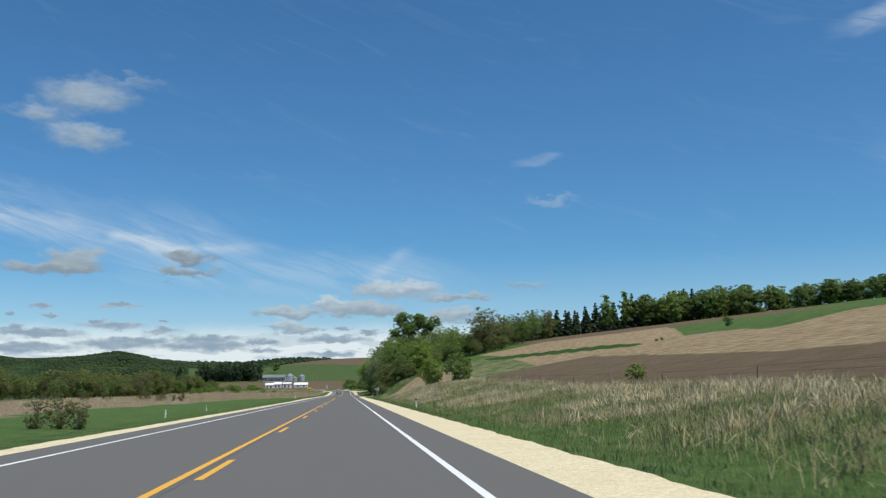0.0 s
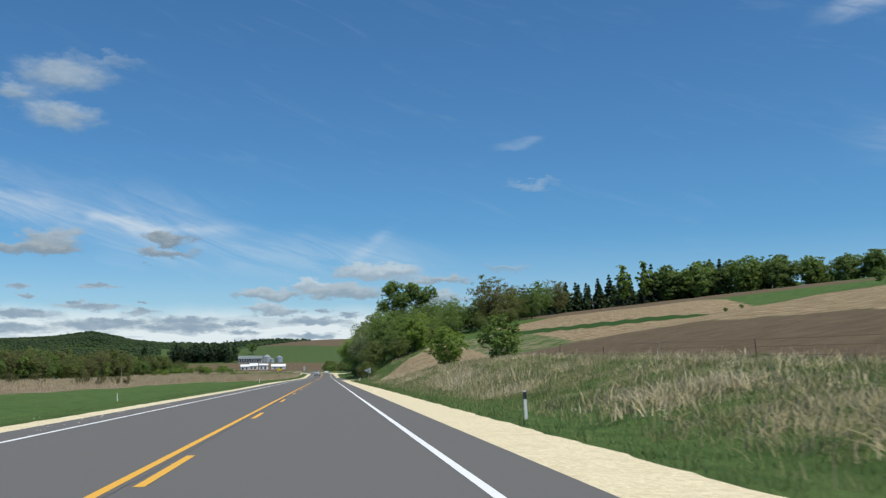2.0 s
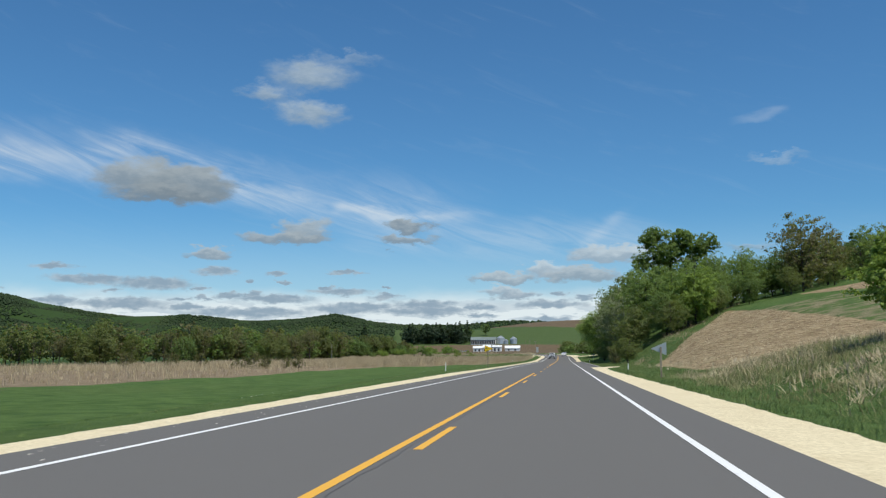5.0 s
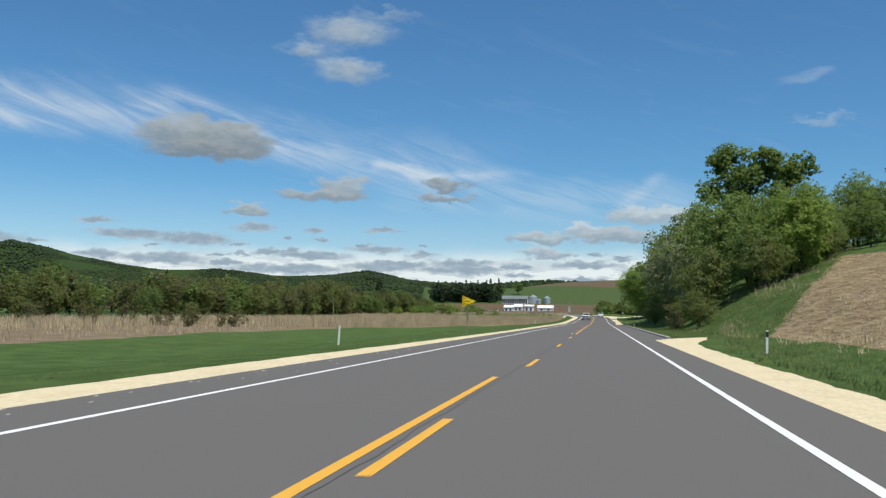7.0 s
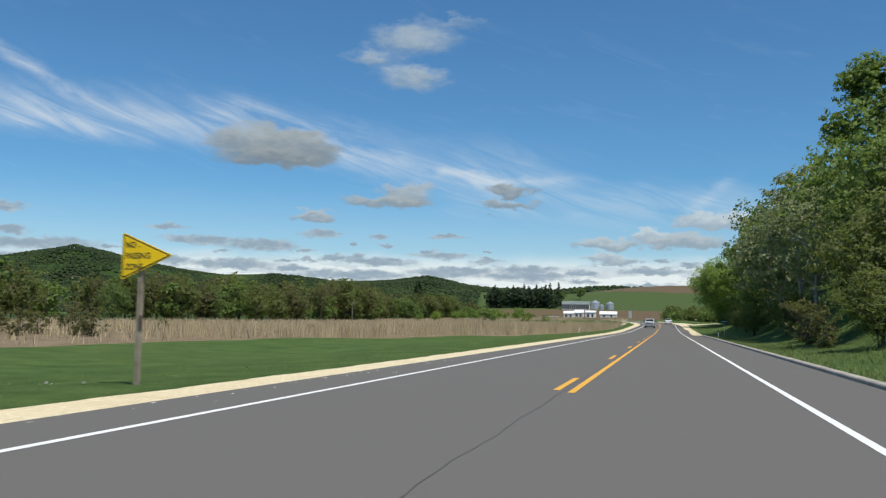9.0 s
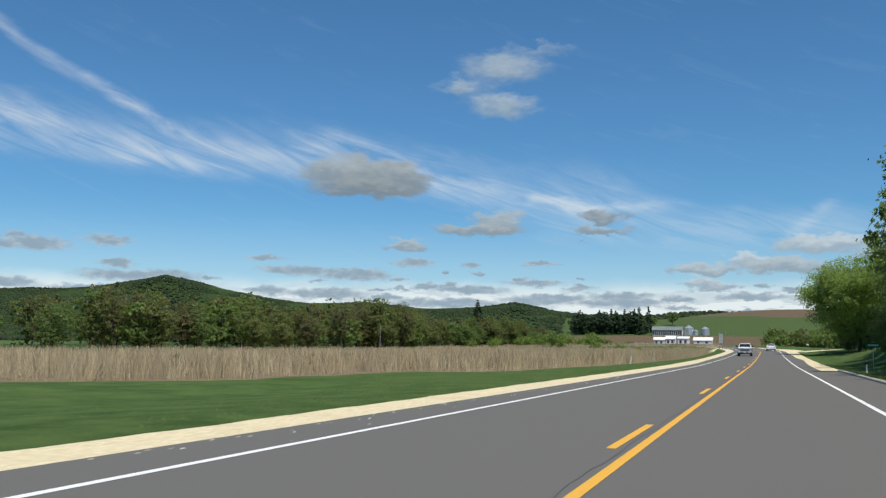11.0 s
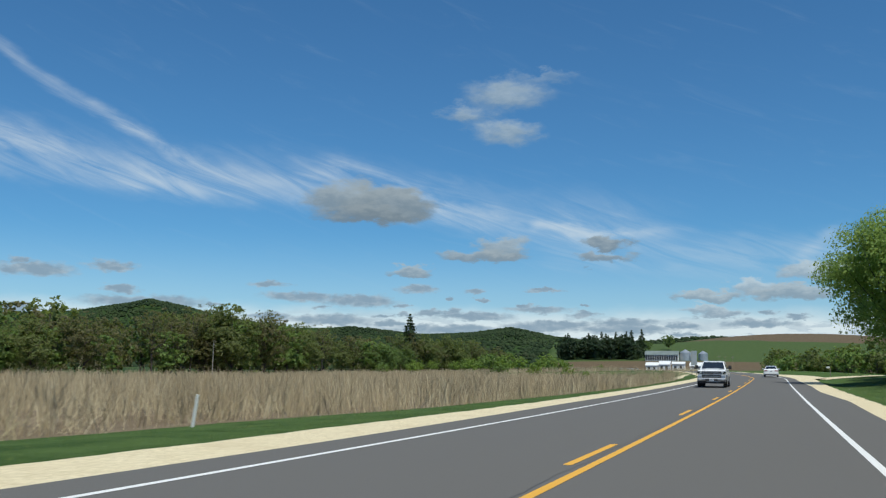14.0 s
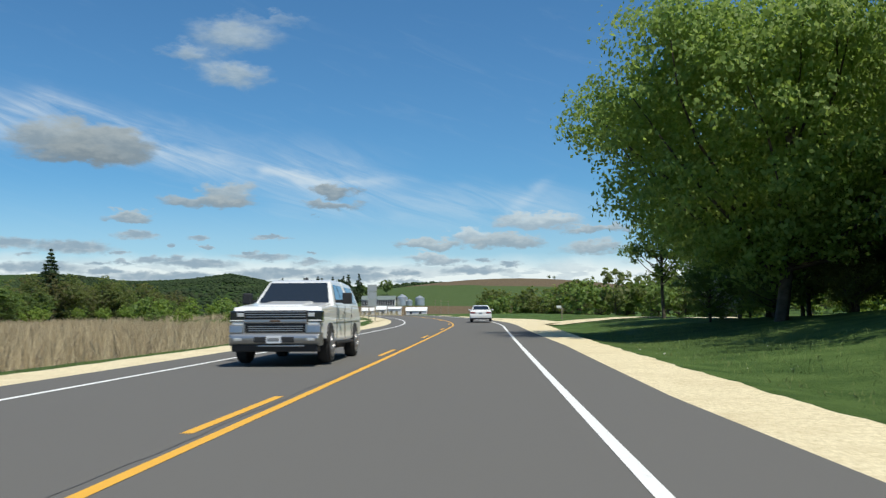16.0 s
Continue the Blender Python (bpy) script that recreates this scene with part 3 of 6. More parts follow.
right_out = lambda s: float(np.interp(s, (-100, 40, 120, 185, 200, 215, 222, 229, 236), (6.2, 6.2, 6.3, 6.0, 5.9, 6.1, 6.6, 7.8, 8.6)))
shoulder("shoulder_gravel_1", -150, 236.5, ragged(lambda s: float(np.interp(s, (226, 230, 237), (4.74, 5.74, 8.5))), 0.03, 1), ragged(right_out, 0.09, 2), "pale limestone gravel shoulder beside the asphalt")
right_out2 = lambda s: float(np.interp(s, (330, 345, 380, 440, 470, 478, 492, 500, 700), (5.0, 6.2, 6.4, 6.6, 7.0, 9.6, 9.6, 6.6, 6.4)))
shoulder("shoulder_gravel_2", 328, 900, ragged(lambda s: paved_right(s) - 0.01, 0.03, 4), ragged(right_out2, 0.09, 5), "pale limestone gravel shoulder beside the asphalt")
left_out = lambda s: float(np.interp(s, (-100, 130, 195, 214, 248, 340, 362, 385, 480, 900), (-5.5, -5.6, -6.5, -6.2, -5.95, -6.2, -6.35, -6.25, -6.4, -6.4)))
shoulder("shoulder_gravel_3", -150, 900, ragged(left_out, 0.08, 7), ragged(lambda s: paved_left(s) + 0.01, 0.03, 3), "pale limestone gravel shoulder beside the asphalt")

# stray limestone chips on the asphalt edge
chips = np.random.default_rng(5)
cs = chips.uniform(60, 330, 800)
cl = np.array([paved_left(v) for v in cs]) + chips.exponential(0.32, len(cs))
on = (cl < -3.75) & (np.sin(cs * 0.11) + np.sin(cs * 0.31) > -0.7)
cs, cl = cs[on], cl[on]
half = chips.uniform(0.004, 0.013, (len(cs), 1, 1))
corner = np.array([(-1, -1, 0), (1, -1, 0), (1, 1, 0), (-1, 1, 0), (-0.6, -0.6, 1), (0.6, -0.6, 1), (0.6, 0.6, 1), (-0.6, 0.6, 1)])
chip_v = corner[None] * half * chips.uniform(0.6, 1.4, (len(cs), 8, 1)) + np.stack([cl, cs, [road_height(v) for v in cs]], 1)[:, None]
box_f = np.array([(0, 1, 5, 4), (1, 2, 6, 5), (2, 3, 7, 6), (3, 0, 4, 7), (4, 5, 6, 7)])
chip_f = (box_f[None] + (np.arange(len(cs)) * 8)[:, None, None]).reshape(-1, 4)
tagged(new("stone_chips", mesh_np("stone_chips", chip_v.reshape(-1, 3), [chip_f], [M_CHIP])), "pale limestone chips scattered on the asphalt edge", "stones", kind="stuff")

# low kerb along the foot of the wood, with a paved edge behind the white line
tagged(ribbon("pavement_edge", 226.2, 340, 4.75, lambda s: float(np.interp(s, (226, 230), (4.78, 5.72))), -0.004, M_ASPHALT), "asphalt apron between edge line and kerb", "road", kind="structure")
kerb = []
for s in np.arange(231.5, 338, 2.0):
    a, b = road_point(s, 5.72), road_point(s + 1.98, 5.98)
    bm = bmesh.new()
    bmesh.ops.create_cube(bm, size=1.0, matrix=Matrix.Translation(((a.x + b.x) / 2, (a.y + b.y) / 2, 0.0)) @ Matrix.Diagonal((b.x - a.x, b.y - a.y, 0.17, 1)))
    bmesh.ops.bevel(bm, geom=bm.edges[:], offset=0.025, segments=1, affect="EDGES")
    kerb.append(bm)
kerb_run = tagged(new("kerb"), "low weathered concrete kerb along the asphalt edge", "kerb", kind="structure")
for bm in kerb:
    me = bpy.data.meshes.new("kerb_stone")
    bm.to_mesh(me)
    bm.free()
    me.materials.append(M_KERB)
    new("kerb_stone", me).parent = kerb_run
# gravel drives that leave the road
def drive(name, x0, x1, y0, y1, label):
    nx, ny = 14, 8
    xs, ys = np.linspace(0, 1, nx), np.linspace(0, 1, ny)
    u, v = (q.ravel() for q in np.meshgrid(xs, ys))
    x = x0 + (x1 - x0) * u
    y = y0 + (y1 - y0) * v + (u * 14) + 0.35 * np.sin(x * 1.7)
    z = ground_height(x, y) + 0.05
    return tagged(new(name, mesh_np(name, np.stack([x, y, z], 1), [grid_faces(nx, ny)], [M_GRAVEL], True)), label, "gravel drive", kind="structure")


drive("drive_gravel_1", 7.0, 26.0, 472, 480, "pale gravel drive that leaves the highway")
drive("drive_gravel_2", -7.2, -42.0, 478, 489, "pale gravel side road that leaves the highway")

# ---- plants ----
rng = np.random.default_rng(7)


def unit(v):
    return v / np.maximum(np.linalg.norm(v, axis=-1, keepdims=True), 1e-9)


def leaf_quads(centres, size, out, flat=0.35):
    """A pointed leaf at each centre, facing roughly outwards."""
    n = len(centres)
    face = unit(out * 0.8 + rng.normal(0, 0.7, (n, 3)) + np.array((0, 0, flat)))
    a = unit(np.cross(face, rng.normal(0, 1, (n, 3))))
    b = np.cross(face, a)
    k = size * rng.uniform(0.6, 1.35, (n, 1))
    v = np.stack([centres - a * k * 0.5, centres + b * k * 0.33 + face * k * 0.08, centres + a * k * 0.5, centres - b * k * 0.33 + face * k * 0.08], 1)
    return v.reshape(-1, 3), np.arange(4 * n).reshape(-1, 4)


def tube(points, radii, sides=6):
    """A tapering limb through points."""
    points = np.asarray(points, float)
    d = unit(np.gradient(points, axis=0))
    side = unit(np.cross(d, np.array((0.31, 0.83, 0.12))))
    up = np.cross(d, side)
    ang = np.linspace(0, 2 * np.pi, sides, endpoint=False)
    ring = points[:, None] + (side[:, None] * np.cos(ang)[None, :, None] + up[:, None] * np.sin(ang)[None, :, None]) * np.asarray(radii)[:, None, None]
    i = np.arange(len(points) * sides).reshape(len(points), sides)
    j = np.roll(i, -1, 1)
    return ring.reshape(-1, 3), np.stack([i[:-1], j[:-1], j[1:], i[1:]], -1).reshape(-1, 4)


def joined(pieces):
    verts, faces, at = [], [], 0
    for v, f in pieces:
        verts.append(v)
        faces.append(f + at)
        at += len(v)
    return np.concatenate(verts), [np.concatenate(faces)]


def limb(a, b, r0, r1, bend=0.12, n=5):
    t = np.linspace(0, 1, n)[:, None]
    sag = rng.normal(0, bend, 3) * np.linalg.norm(b - a)
    return tube(a + (b - a) * t + sag * (t * (1 - t) * 2), r0 + (r1 - r0) * t[:, 0])


def tree(height, radius, base, clumps, per_clump, leaf, mat_leaf, mat_bark=None, clump=0.34, trunk_r=None, lean=0.0, gaps=0.0, stems=1, top=0.5, lobes=(), low=0.72):
    """A broad-leaved tree at the origin: tapered trunk and limbs, crown of leafy boughs with gaps. lobes: heads of the crown as x, y, z, radius; low: how wide the crown's foot is."""
    trunk_r = trunk_r or height * 0.017
    pieces, centres = [], []
    crown_mid, crown_half = (base + height) / 2, (height - base) / 2
    share = np.array([l[3] ** 2 for l in lobes]) / sum(l[3] ** 2 for l in lobes) if lobes else None
    while len(centres) < clumps:
        v = rng.normal(0, 1, 3)
        v = v / np.linalg.norm(v) * rng.uniform(0.2, 1.0) ** 0.5 * 0.86
        width = np.clip(1.0 - max(v[2], 0) ** 2 * top, 0.3, 1) * (1.0 + (low - 1.0) * float(step(-v[2], -0.1, 0.75)))
        c = np.array((v[0] * radius * width, v[1] * radius * width, crown_mid + v[2] * crown_half))
        if lobes:
            l = lobes[rng.choice(len(lobes), p=share)]
            c = np.array(l[:3]) + v * l[3]
        if gaps and math.sin(c[0] * 1.9 + 1) * math.sin(c[2] * 1.3) * math.sin(c[1] * 1.7) > 0.35 - gaps * 0.3:
            continue
        centres.append(c)
    centres = np.array(centres)
    fork = base + (height - base) * 0.18
    for k in range(stems):
        foot = np.array((rng.normal(0, 0.25), rng.normal(0, 0.25), -0.3)) * (stems > 1) + np.array((0, 0, -0.3)) * (stems == 1)
        head = np.array((lean * height + (rng.normal(0, 0.5) * radius * 0.5 if stems > 1 else 0), rng.normal(0, 0.3), height * 0.86))
        pieces.append(limb(foot, head, trunk_r / stems ** 0.5, trunk_r * 0.15, 0.04, 8))
    order = np.argsort(-np.linalg.norm(centres[:, :2], axis=1))
    for c in centres[order[: min(len(centres), 26)]][:: 3 if lobes else 1]:
        h = np.clip(c[2] - np.linalg.norm(c[:2]) * 0.9, fork * 0.6, height * 0.75)
        a = np.array((lean * h, 0, h))
        pieces.append(limb(a, c, trunk_r * 0.36 * (1 - h / height) + trunk_r * 0.08, 0.012 * height / 10))
    cv, out = [], []
    for c in centres:
        m = max(1, int(per_clump * rng.uniform(0.6, 1.4)))
        big = clump * radius * rng.uniform(0.9, 1.5)
        # leaves sit in sprays round the bough's outside
        sprays = unit(rng.normal(0, 1, (max(4, m // 16), 3))) * rng.uniform(0.35, 1.0, (max(4, m // 16), 1)) ** 0.6 * np.array((1, 1, 0.68))
        pick = rng.integers(0, len(sprays), m)
        off = (sprays[pick] + rng.normal(0, 0.13, (m, 3)) * np.array((1, 1, 0.6))) * big
        cv.append(c + off)
        out.append(unit(off) + unit(c - np.array((0, 0, crown_mid))) * 0.6)
    cv, out = np.concatenate(cv), np.concatenate(out)
    keep = cv[:, 2] > 0.15
    v, f = leaf_quads(cv[keep], leaf, out[keep])
    return mesh_np("trunk", *joined(pieces), [mat_bark or M_BARK], True), mesh_np("crown", v, [f], [mat_leaf])


def conifer(height, radius, mat_leaf=None, layers=15, per=70, leaf=0.55):
    pieces = [tube([(0, 0, -0.3), (0, 0, height * 0.5), (0, 0, height)], (height * 0.016, height * 0.01, 0.02))]
    cv, out = [], []
    for k in range(layers):
        u = k / (layers - 1)
        z = height * (0.08 + 0.92 * u)
        for a in rng.uniform(0, 6.283, 7 if u < 0.7 else 4):
            r = radius * (1 - u) ** 0.85 * rng.uniform(0.7, 1.1) + 0.12
            tip = np.array((math.cos(a) * r, math.sin(a) * r, z - 0.22 * r))
            pieces.append(limb(np.array((0, 0, z)), tip, 0.03, 0.008, 0.04, 3))
            t = rng.uniform(0.12, 1, per // 7) ** 0.7
            cv.append(np.array((0, 0, z)) + (tip - np.array((0, 0, z))) * t[:, None] + rng.normal(0, 0.09 * r + 0.04, (len(t), 3)))
            out.append(np.tile((math.cos(a) * 0.6, math.sin(a) * 0.6, 0.8), (len(t), 1)))
    v, f = leaf_quads(np.concatenate(cv), leaf, np.concatenate(out))
    return mesh_np("trunk", *joined(pieces), [M_BARK], True), mesh_np("crown", v, [f], [mat_leaf or M_NEEDLE])


def plant(name, meshes, x, y, turn=0.0, size=1.0, tall=1.0, label="", category="tree", group="", sink=0.1):
    """A plant of its own, on the ground at x, y."""
    thing = tagged(new(name), label, category, group)
    for me in meshes:
        new(me.name.split(".")[0], me).parent = thing
    thing.matrix_basis = pose(x, y, ground_at(x, y) - sink, 0, 0, turn) @ Matrix.Diagonal((size, size, size * tall, 1))
    return thing


def again(thing, x, y, turn, size=1.0, tall=1.0, sink=0.1, label=""):
    c = copy_thing(thing, pose(x, y, ground_at(x, y) - sink, 0, 0, turn))
    c.scale = (size, size, size * tall)
    if label:
        tagged(c, label)
    return c


def stand(name, kinds_, places, label):
    """Many trees of a far wood as one mesh; each place is x, y, turn, size."""
    co, faces, mats, at, used = [], [], [], 0, []
    for k, (x, y, turn, size) in enumerate(places):
        m = np.array(pose(x, y, ground_at(x, y) - 0.15, 0, 0, turn)) @ np.diag((size, size, size, 1))
        for me in kinds_[k % len(kinds_)]:
            v = np.empty(len(me.vertices) * 3, np.float32)
            me.vertices.foreach_get("co", v)
            f = np.empty(len(me.loops), np.int32)
            me.loops.foreach_get("vertex_index", f)
            co.append(v.reshape(-1, 3) @ m[:3, :3].T + m[:3, 3])
            faces.append(f.reshape(-1, 4) + at)
            at += len(me.vertices)
            if me.materials[0] not in used:
                used.append(me.materials[0])
            mats.append(np.full(len(me.polygons), used.index(me.materials[0]), np.int32))
    me = mesh_np(name, np.concatenate(co), [np.concatenate(faces)], used)
    me.polygons.foreach_set("material_index", np.concatenate(mats))
    return tagged(new(name, me), label, "trees", kind="stuff")


# the wood on the slope beside the kerb
WOOD = "trees of the roadside wood"
kinds = [
    plant("tree", tree(15, 5.2, 0.6, 52, 160, 0.36, M_LEAF, gaps=0.3), 17.5, 300, 20, label="tall leafy green tree in the roadside wood", group=WOOD),
    plant("tree", tree(14, 4.8, 0.8, 48, 120, 0.34, M_LEAF_GREY, M_PALE_BARK, gaps=0.5), 14.2, 318, 80, label="grey-green budding tree with pale branches at the wood's edge", group=WOOD),
    plant("tree", tree(13, 5.2, 0.3, 52, 160, 0.34, M_LEAF_DARK, gaps=0.2), 12.8, 336, 10, label="dense dark green tree at the wood's edge", group=WOOD),
    plant("tree", tree(16, 6.6, 1.0, 60, 110, 0.44, M_LEAF_RUST, gaps=0.4), 48, 309, 50, 1.0, label="broad tree with rusty spring leaves in the wood", group=WOOD),
    plant("tree", tree(9, 3.9, 0.2, 40, 210, 0.23, M_LEAF_OLIVE, stems=3, gaps=0.4), 13.4, 284, 0, label="bushy olive-green tree at the wood's edge", group=WOOD),
]
for k, x, y, turn, size, tall in ((0, 21, 288, 130, 0.80, 1), (2, 24, 297, 60, 0.85, 1), (4, 19.5, 280, 100, 0.8, 0.9), (4, 11.9, 274, 200, 0.6, 0.8), (2, 15.5, 292, 300, 0.62, 0.9),
                                  (1, 13.6, 306, 200, 0.85, 1), (1, 13.0, 326, 310, 1.0, 1), (0, 17, 312, 250, 1.0, 1.0), (2, 22, 308, 30, 1.05, 1), (0, 27, 304, 190, 1.0, 1), (2, 31, 312, 90, 1.0, 1),
                                  (3, 55, 318, 10, 0.95, 1), (0, 38, 316, 70, 1.0, 1), (2, 50, 334, 200, 1.0, 1), (0, 60, 340, 0, 0.95, 1), (3, 66, 352, 220, 0.9, 1), (0, 34, 334, 140, 1.1, 1),
                                  (1, 18.2, 340, 20, 1.2, 1), (2, 16.6, 348, 150, 1.2, 1), (0, 21, 352, 270, 1.1, 1.05), (1, 15.4, 358, 110, 1.12, 1), (0, 16.2, 366, 200, 1.05, 1), (2, 15.6, 372, 330, 0.92, 1.0),
                                  (0, 15.5, 383, 60, 0.78, 1.0), (2, 18.5, 388, 250, 0.85, 1), (4, 13.4, 376, 10, 0.65, 0.9), (4, 11.2, 345, 80, 0.55, 0.8), (4, 10.8, 328, 300, 0.5, 0.8), (4, 11.6, 308, 45, 0.55, 0.85),
                                  (4, 11.2, 362, 150, 0.5, 0.9), (2, 28, 350, 40, 1.0, 1), (0, 40, 352, 310, 1.0, 1), (2, 70, 366, 120, 0.9, 1), (4, 29, 293, 20, 0.7, 0.9), (2, 36, 300, 160, 0.7, 0.9), (4, 44, 302, 200, 0.8, 1),
                                  (0, 24, 330, 10, 1.0, 1.0), (2, 25, 370, 10, 1.0, 1.0), (4, 54, 310, 77, 0.8, 0.9), (0, 16.5, 395, 200, 0.62, 0.9), (2, 64, 326, 40, 1.0, 1), (0, 70, 338, 170, 1.05, 1), (3, 77, 346, 10, 0.9, 1),
                                  (2, 17, 447, 0, 0.45, 0.8), (4, 20, 445, 90, 0.6, 0.8), (2, 14.5, 450, 200, 0.36, 0.8), (4, 18.5, 453, 30, 0.6, 0.8), (2, 23, 446, 120, 0.5, 0.8), (0, 26, 441, 60, 0.5, 0.8)):
    again(kinds[k], x, y, turn, size * (0.8 if x > 33 else 0.88 if x > 26 else 1.0), tall)
for k in range(36):
    u = k / 35
    again(kinds[(2, 4, 0)[k % 3]], 20 + u * 52 + rng.uniform(-1.5, 1.5), 284 + u * 68 + rng.uniform(-3, 5) + (4 if k % 2 else 0), k * 77, rng.uniform(0.5, 0.8) * (1 - 0.15 * u), 0.9)
CROWN = ((-0.8, 0, 16.3, 4.7), (-4.0, 0.5, 18.4, 2.3), (3.7, -0.5, 17.6, 3.2), (8.0, 0.4, 17.6, 2.0), (-6.2, -0.3, 13.4, 1.9), (-1.4, 0.5, 11.8, 3.0), (4.2, 1.0, 13.4, 2.6), (6.0, 0.0, 16.0, 1.8))
plant("tree", tree(20.6, 7.4, 8.6, 150, 190, 0.36, M_LEAF, clump=0.17, gaps=0.2, lobes=CROWN, trunk_r=0.34), 24.6, 322, 0, label="tallest dark green tree of the wood with an open lobed crown", group=WOOD)
plant("tree", tree(11.5, 5.2, 0.4, 60, 200, 0.30, M_LEAF_YOUNG, clump=0.24, gaps=0.35), 24.5, 286, 60, 0.94, label="bright green broad tree where the wood meets the stubble", group=WOOD)
# two small trees on the bank
BANK = "small trees on the roadside bank"
plant("small_tree", tree(4.9, 2.35, -1.0, 84, 150, 0.17, M_LEAF, stems=4, gaps=0.5, trunk_r=0.08, clump=0.2, top=0.6), 18.3, 135, 0, label="small bushy green tree on the grassy bank", group=BANK)
plant("small_tree", tree(5.5, 2.9, -0.3, 100, 160, 0.16, M_LEAF_YOUNG, stems=4, gaps=0.45, trunk_r=0.07, clump=0.2, top=0.6), 16.9, 165, 40, label="small young-leaved tree on the grassy bank", group=BANK)
plant("shrub", tree(2.4, 1.4, 0.1, 22, 90, 0.16, M_LEAF_YOUNG, stems=4, trunk_r=0.04), 23.0, 66, 0, 0.6, label="low yellow-green shrub beside the fence", category="shrub")
# big lawn trees near the bend
LAWN = "large trees on the lawn"
big = plant("lawn_tree", tree(16.8, 10.4, 0.9, 200, 560, 0.23, M_LEAF_LAWN, clump=0.17, trunk_r=0.30, top=0.5, gaps=0.5, low=0.62), 15.4, 441, 0, label="large spreading green tree on the mown lawn", group=LAWN)
for x, y, turn, size in ((27.5, 427, 200, 1.25), (24, 447, 130, 0.95), (30, 458, 250, 0.9), (20.5, 460, 40, 0.8), (40, 428, 60, 0.95), (23, 476, 300, 0.62)):
    again(big, x, y, turn, size)
plant("lawn_tree", tree(12, 4.0, 3.2, 36, 150, 0.30, M_LEAF_DARK, gaps=0.3), 16.0, 471, 0, 0.75, label="slim dark green tree with a bare lower trunk on the lawn", group=LAWN)

for k in range(20):
    again(kinds[(2, 0, 4)[k % 3]], 19.5 + (k % 5) * 3.8 + rng.uniform(-1, 1), 432 + (k // 5) * 9 + rng.uniform(-2, 2), k * 53, rng.uniform(0.35, 0.6), 0.85)

plant("flowering_shrub", tree(2.6, 1.3, 0.2, 26, 70, 0.12, M_BLOSSOM, stems=4, trunk_r=0.04), 15.6, 452, 0, label="pale blossoming shrub under the lawn trees", category="shrub")

# woods along the skyline of the fields
SKY = "trees along the hilltop"
spruce = plant("conifer", conifer(12, 3.4, layers=14, per=80, leaf=0.9), 84, 388, 0, label="dark spruce in the hilltop wood", group=SKY)
round_tree = plant("tree", tree(12, 5.2, 0.4, 40, 130, 0.55, M_LEAF), 150, 366, 0, label="round green tree in the hilltop wood", group=SKY)
dark_tree = plant("tree", tree(12.5, 5.4, 0.4, 40, 130, 0.55, M_LEAF_DARK), 160, 360, 0, label="dark green tree in the hilltop wood", group=SKY)
for k in range(44):
    again(spruce, 76 + k * 1.6 + rng.uniform(-1, 1), 388 + rng.uniform(-4, 10) - k * 0.3, rng.uniform(0, 360), rng.uniform(0.85, 1.25))
for k in range(36):
    again((round_tree, dark_tree)[k % 3 > 0], 124 + k * 3.3 + rng.uniform(-2, 2), 374 - k * 0.6 + rng.uniform(-4, 6), rng.uniform(0, 360), rng.uniform(0.9, 1.25) * (1 if k < 14 else 0.8), 1.0, 0.9)
coarse = [tree(13, 5.6, 0.2, 34, 60, 0.75, m) for m in (M_LEAF, M_LEAF_DARK, M_LEAF_DARK)]
stand("hilltop_wood", coarse, [(70 + k * 1.9 + rng.uniform(-2, 2), 398 - max(k - 30, 0) * 0.3 + rng.uniform(-2, 14), k * 71, rng.uniform(0.7, 1.1) * (1.0 if k < 30 else 0.95 if k < 55 else 0.7)) for k in range(100)], "continuous dark green wood along the hilltop")
pair = plant("tree", tree(17, 3.2, 1.5, 34, 60, 0.7, M_LEAF_YOUNG, gaps=0.4), 108, 372, 0, label="tall slim bright-leaved tree above the spruces", group=SKY)
again(pair, 116, 372, 90, 1.02)
plant("bare_tree", (tree(7, 3.0, 2.5, 14, 2, 0.2, M_LEAF_GREY, M_PALE_BARK)), 99, 380, 0, label="bleached dead tree before the hilltop wood", category="dead tree")
for x, y, k in ((64, 146, 1), (72, 205, 0.6), (68, 190, 0.5), (130, 168, 2.0), (123, 174, 1.4)):
    again(dark_tree, x, y, x * 7, 0.16 * k, label="low dark bush on the field margin")

# the wet wood behind the reeds
LEFT = "trees of the wet wood"
wet = [
    plant("tree", tree(11, 4.4, 0.2, 46, 130, 0.32, M_LEAF_RUST, gaps=0.3), -100, 470, 0, label="brownish budding tree in the wet wood", group=LEFT),
    plant("tree", tree(11, 4.3, 0.2, 46, 130, 0.32, M_LEAF_OLIVE, gaps=0.2), -104, 452, 0, label="green tree in the wet wood", group=LEFT),
    plant("tree", tree(9, 4.0, 0.1, 38, 60, 0.50, M_LEAF, gaps=0.2, stems=3), -98, 488, 0, label="green many-stemmed willow in the wet wood", group=LEFT),
    plant("tree", tree(12, 3.6, 1.0, 34, 70, 0.30, M_LEAF_RUST, gaps=0.6), -101, 505, 0, label="sparse brown budding tree in the wet wood", group=LEFT),
    plant("tree", tree(10, 4.4, 0.1, 46, 130, 0.32, M_LEAF_DARK, gaps=0.2), -110, 440, 0, label="dark green tree in the wet wood", group=LEFT),
]
back = []
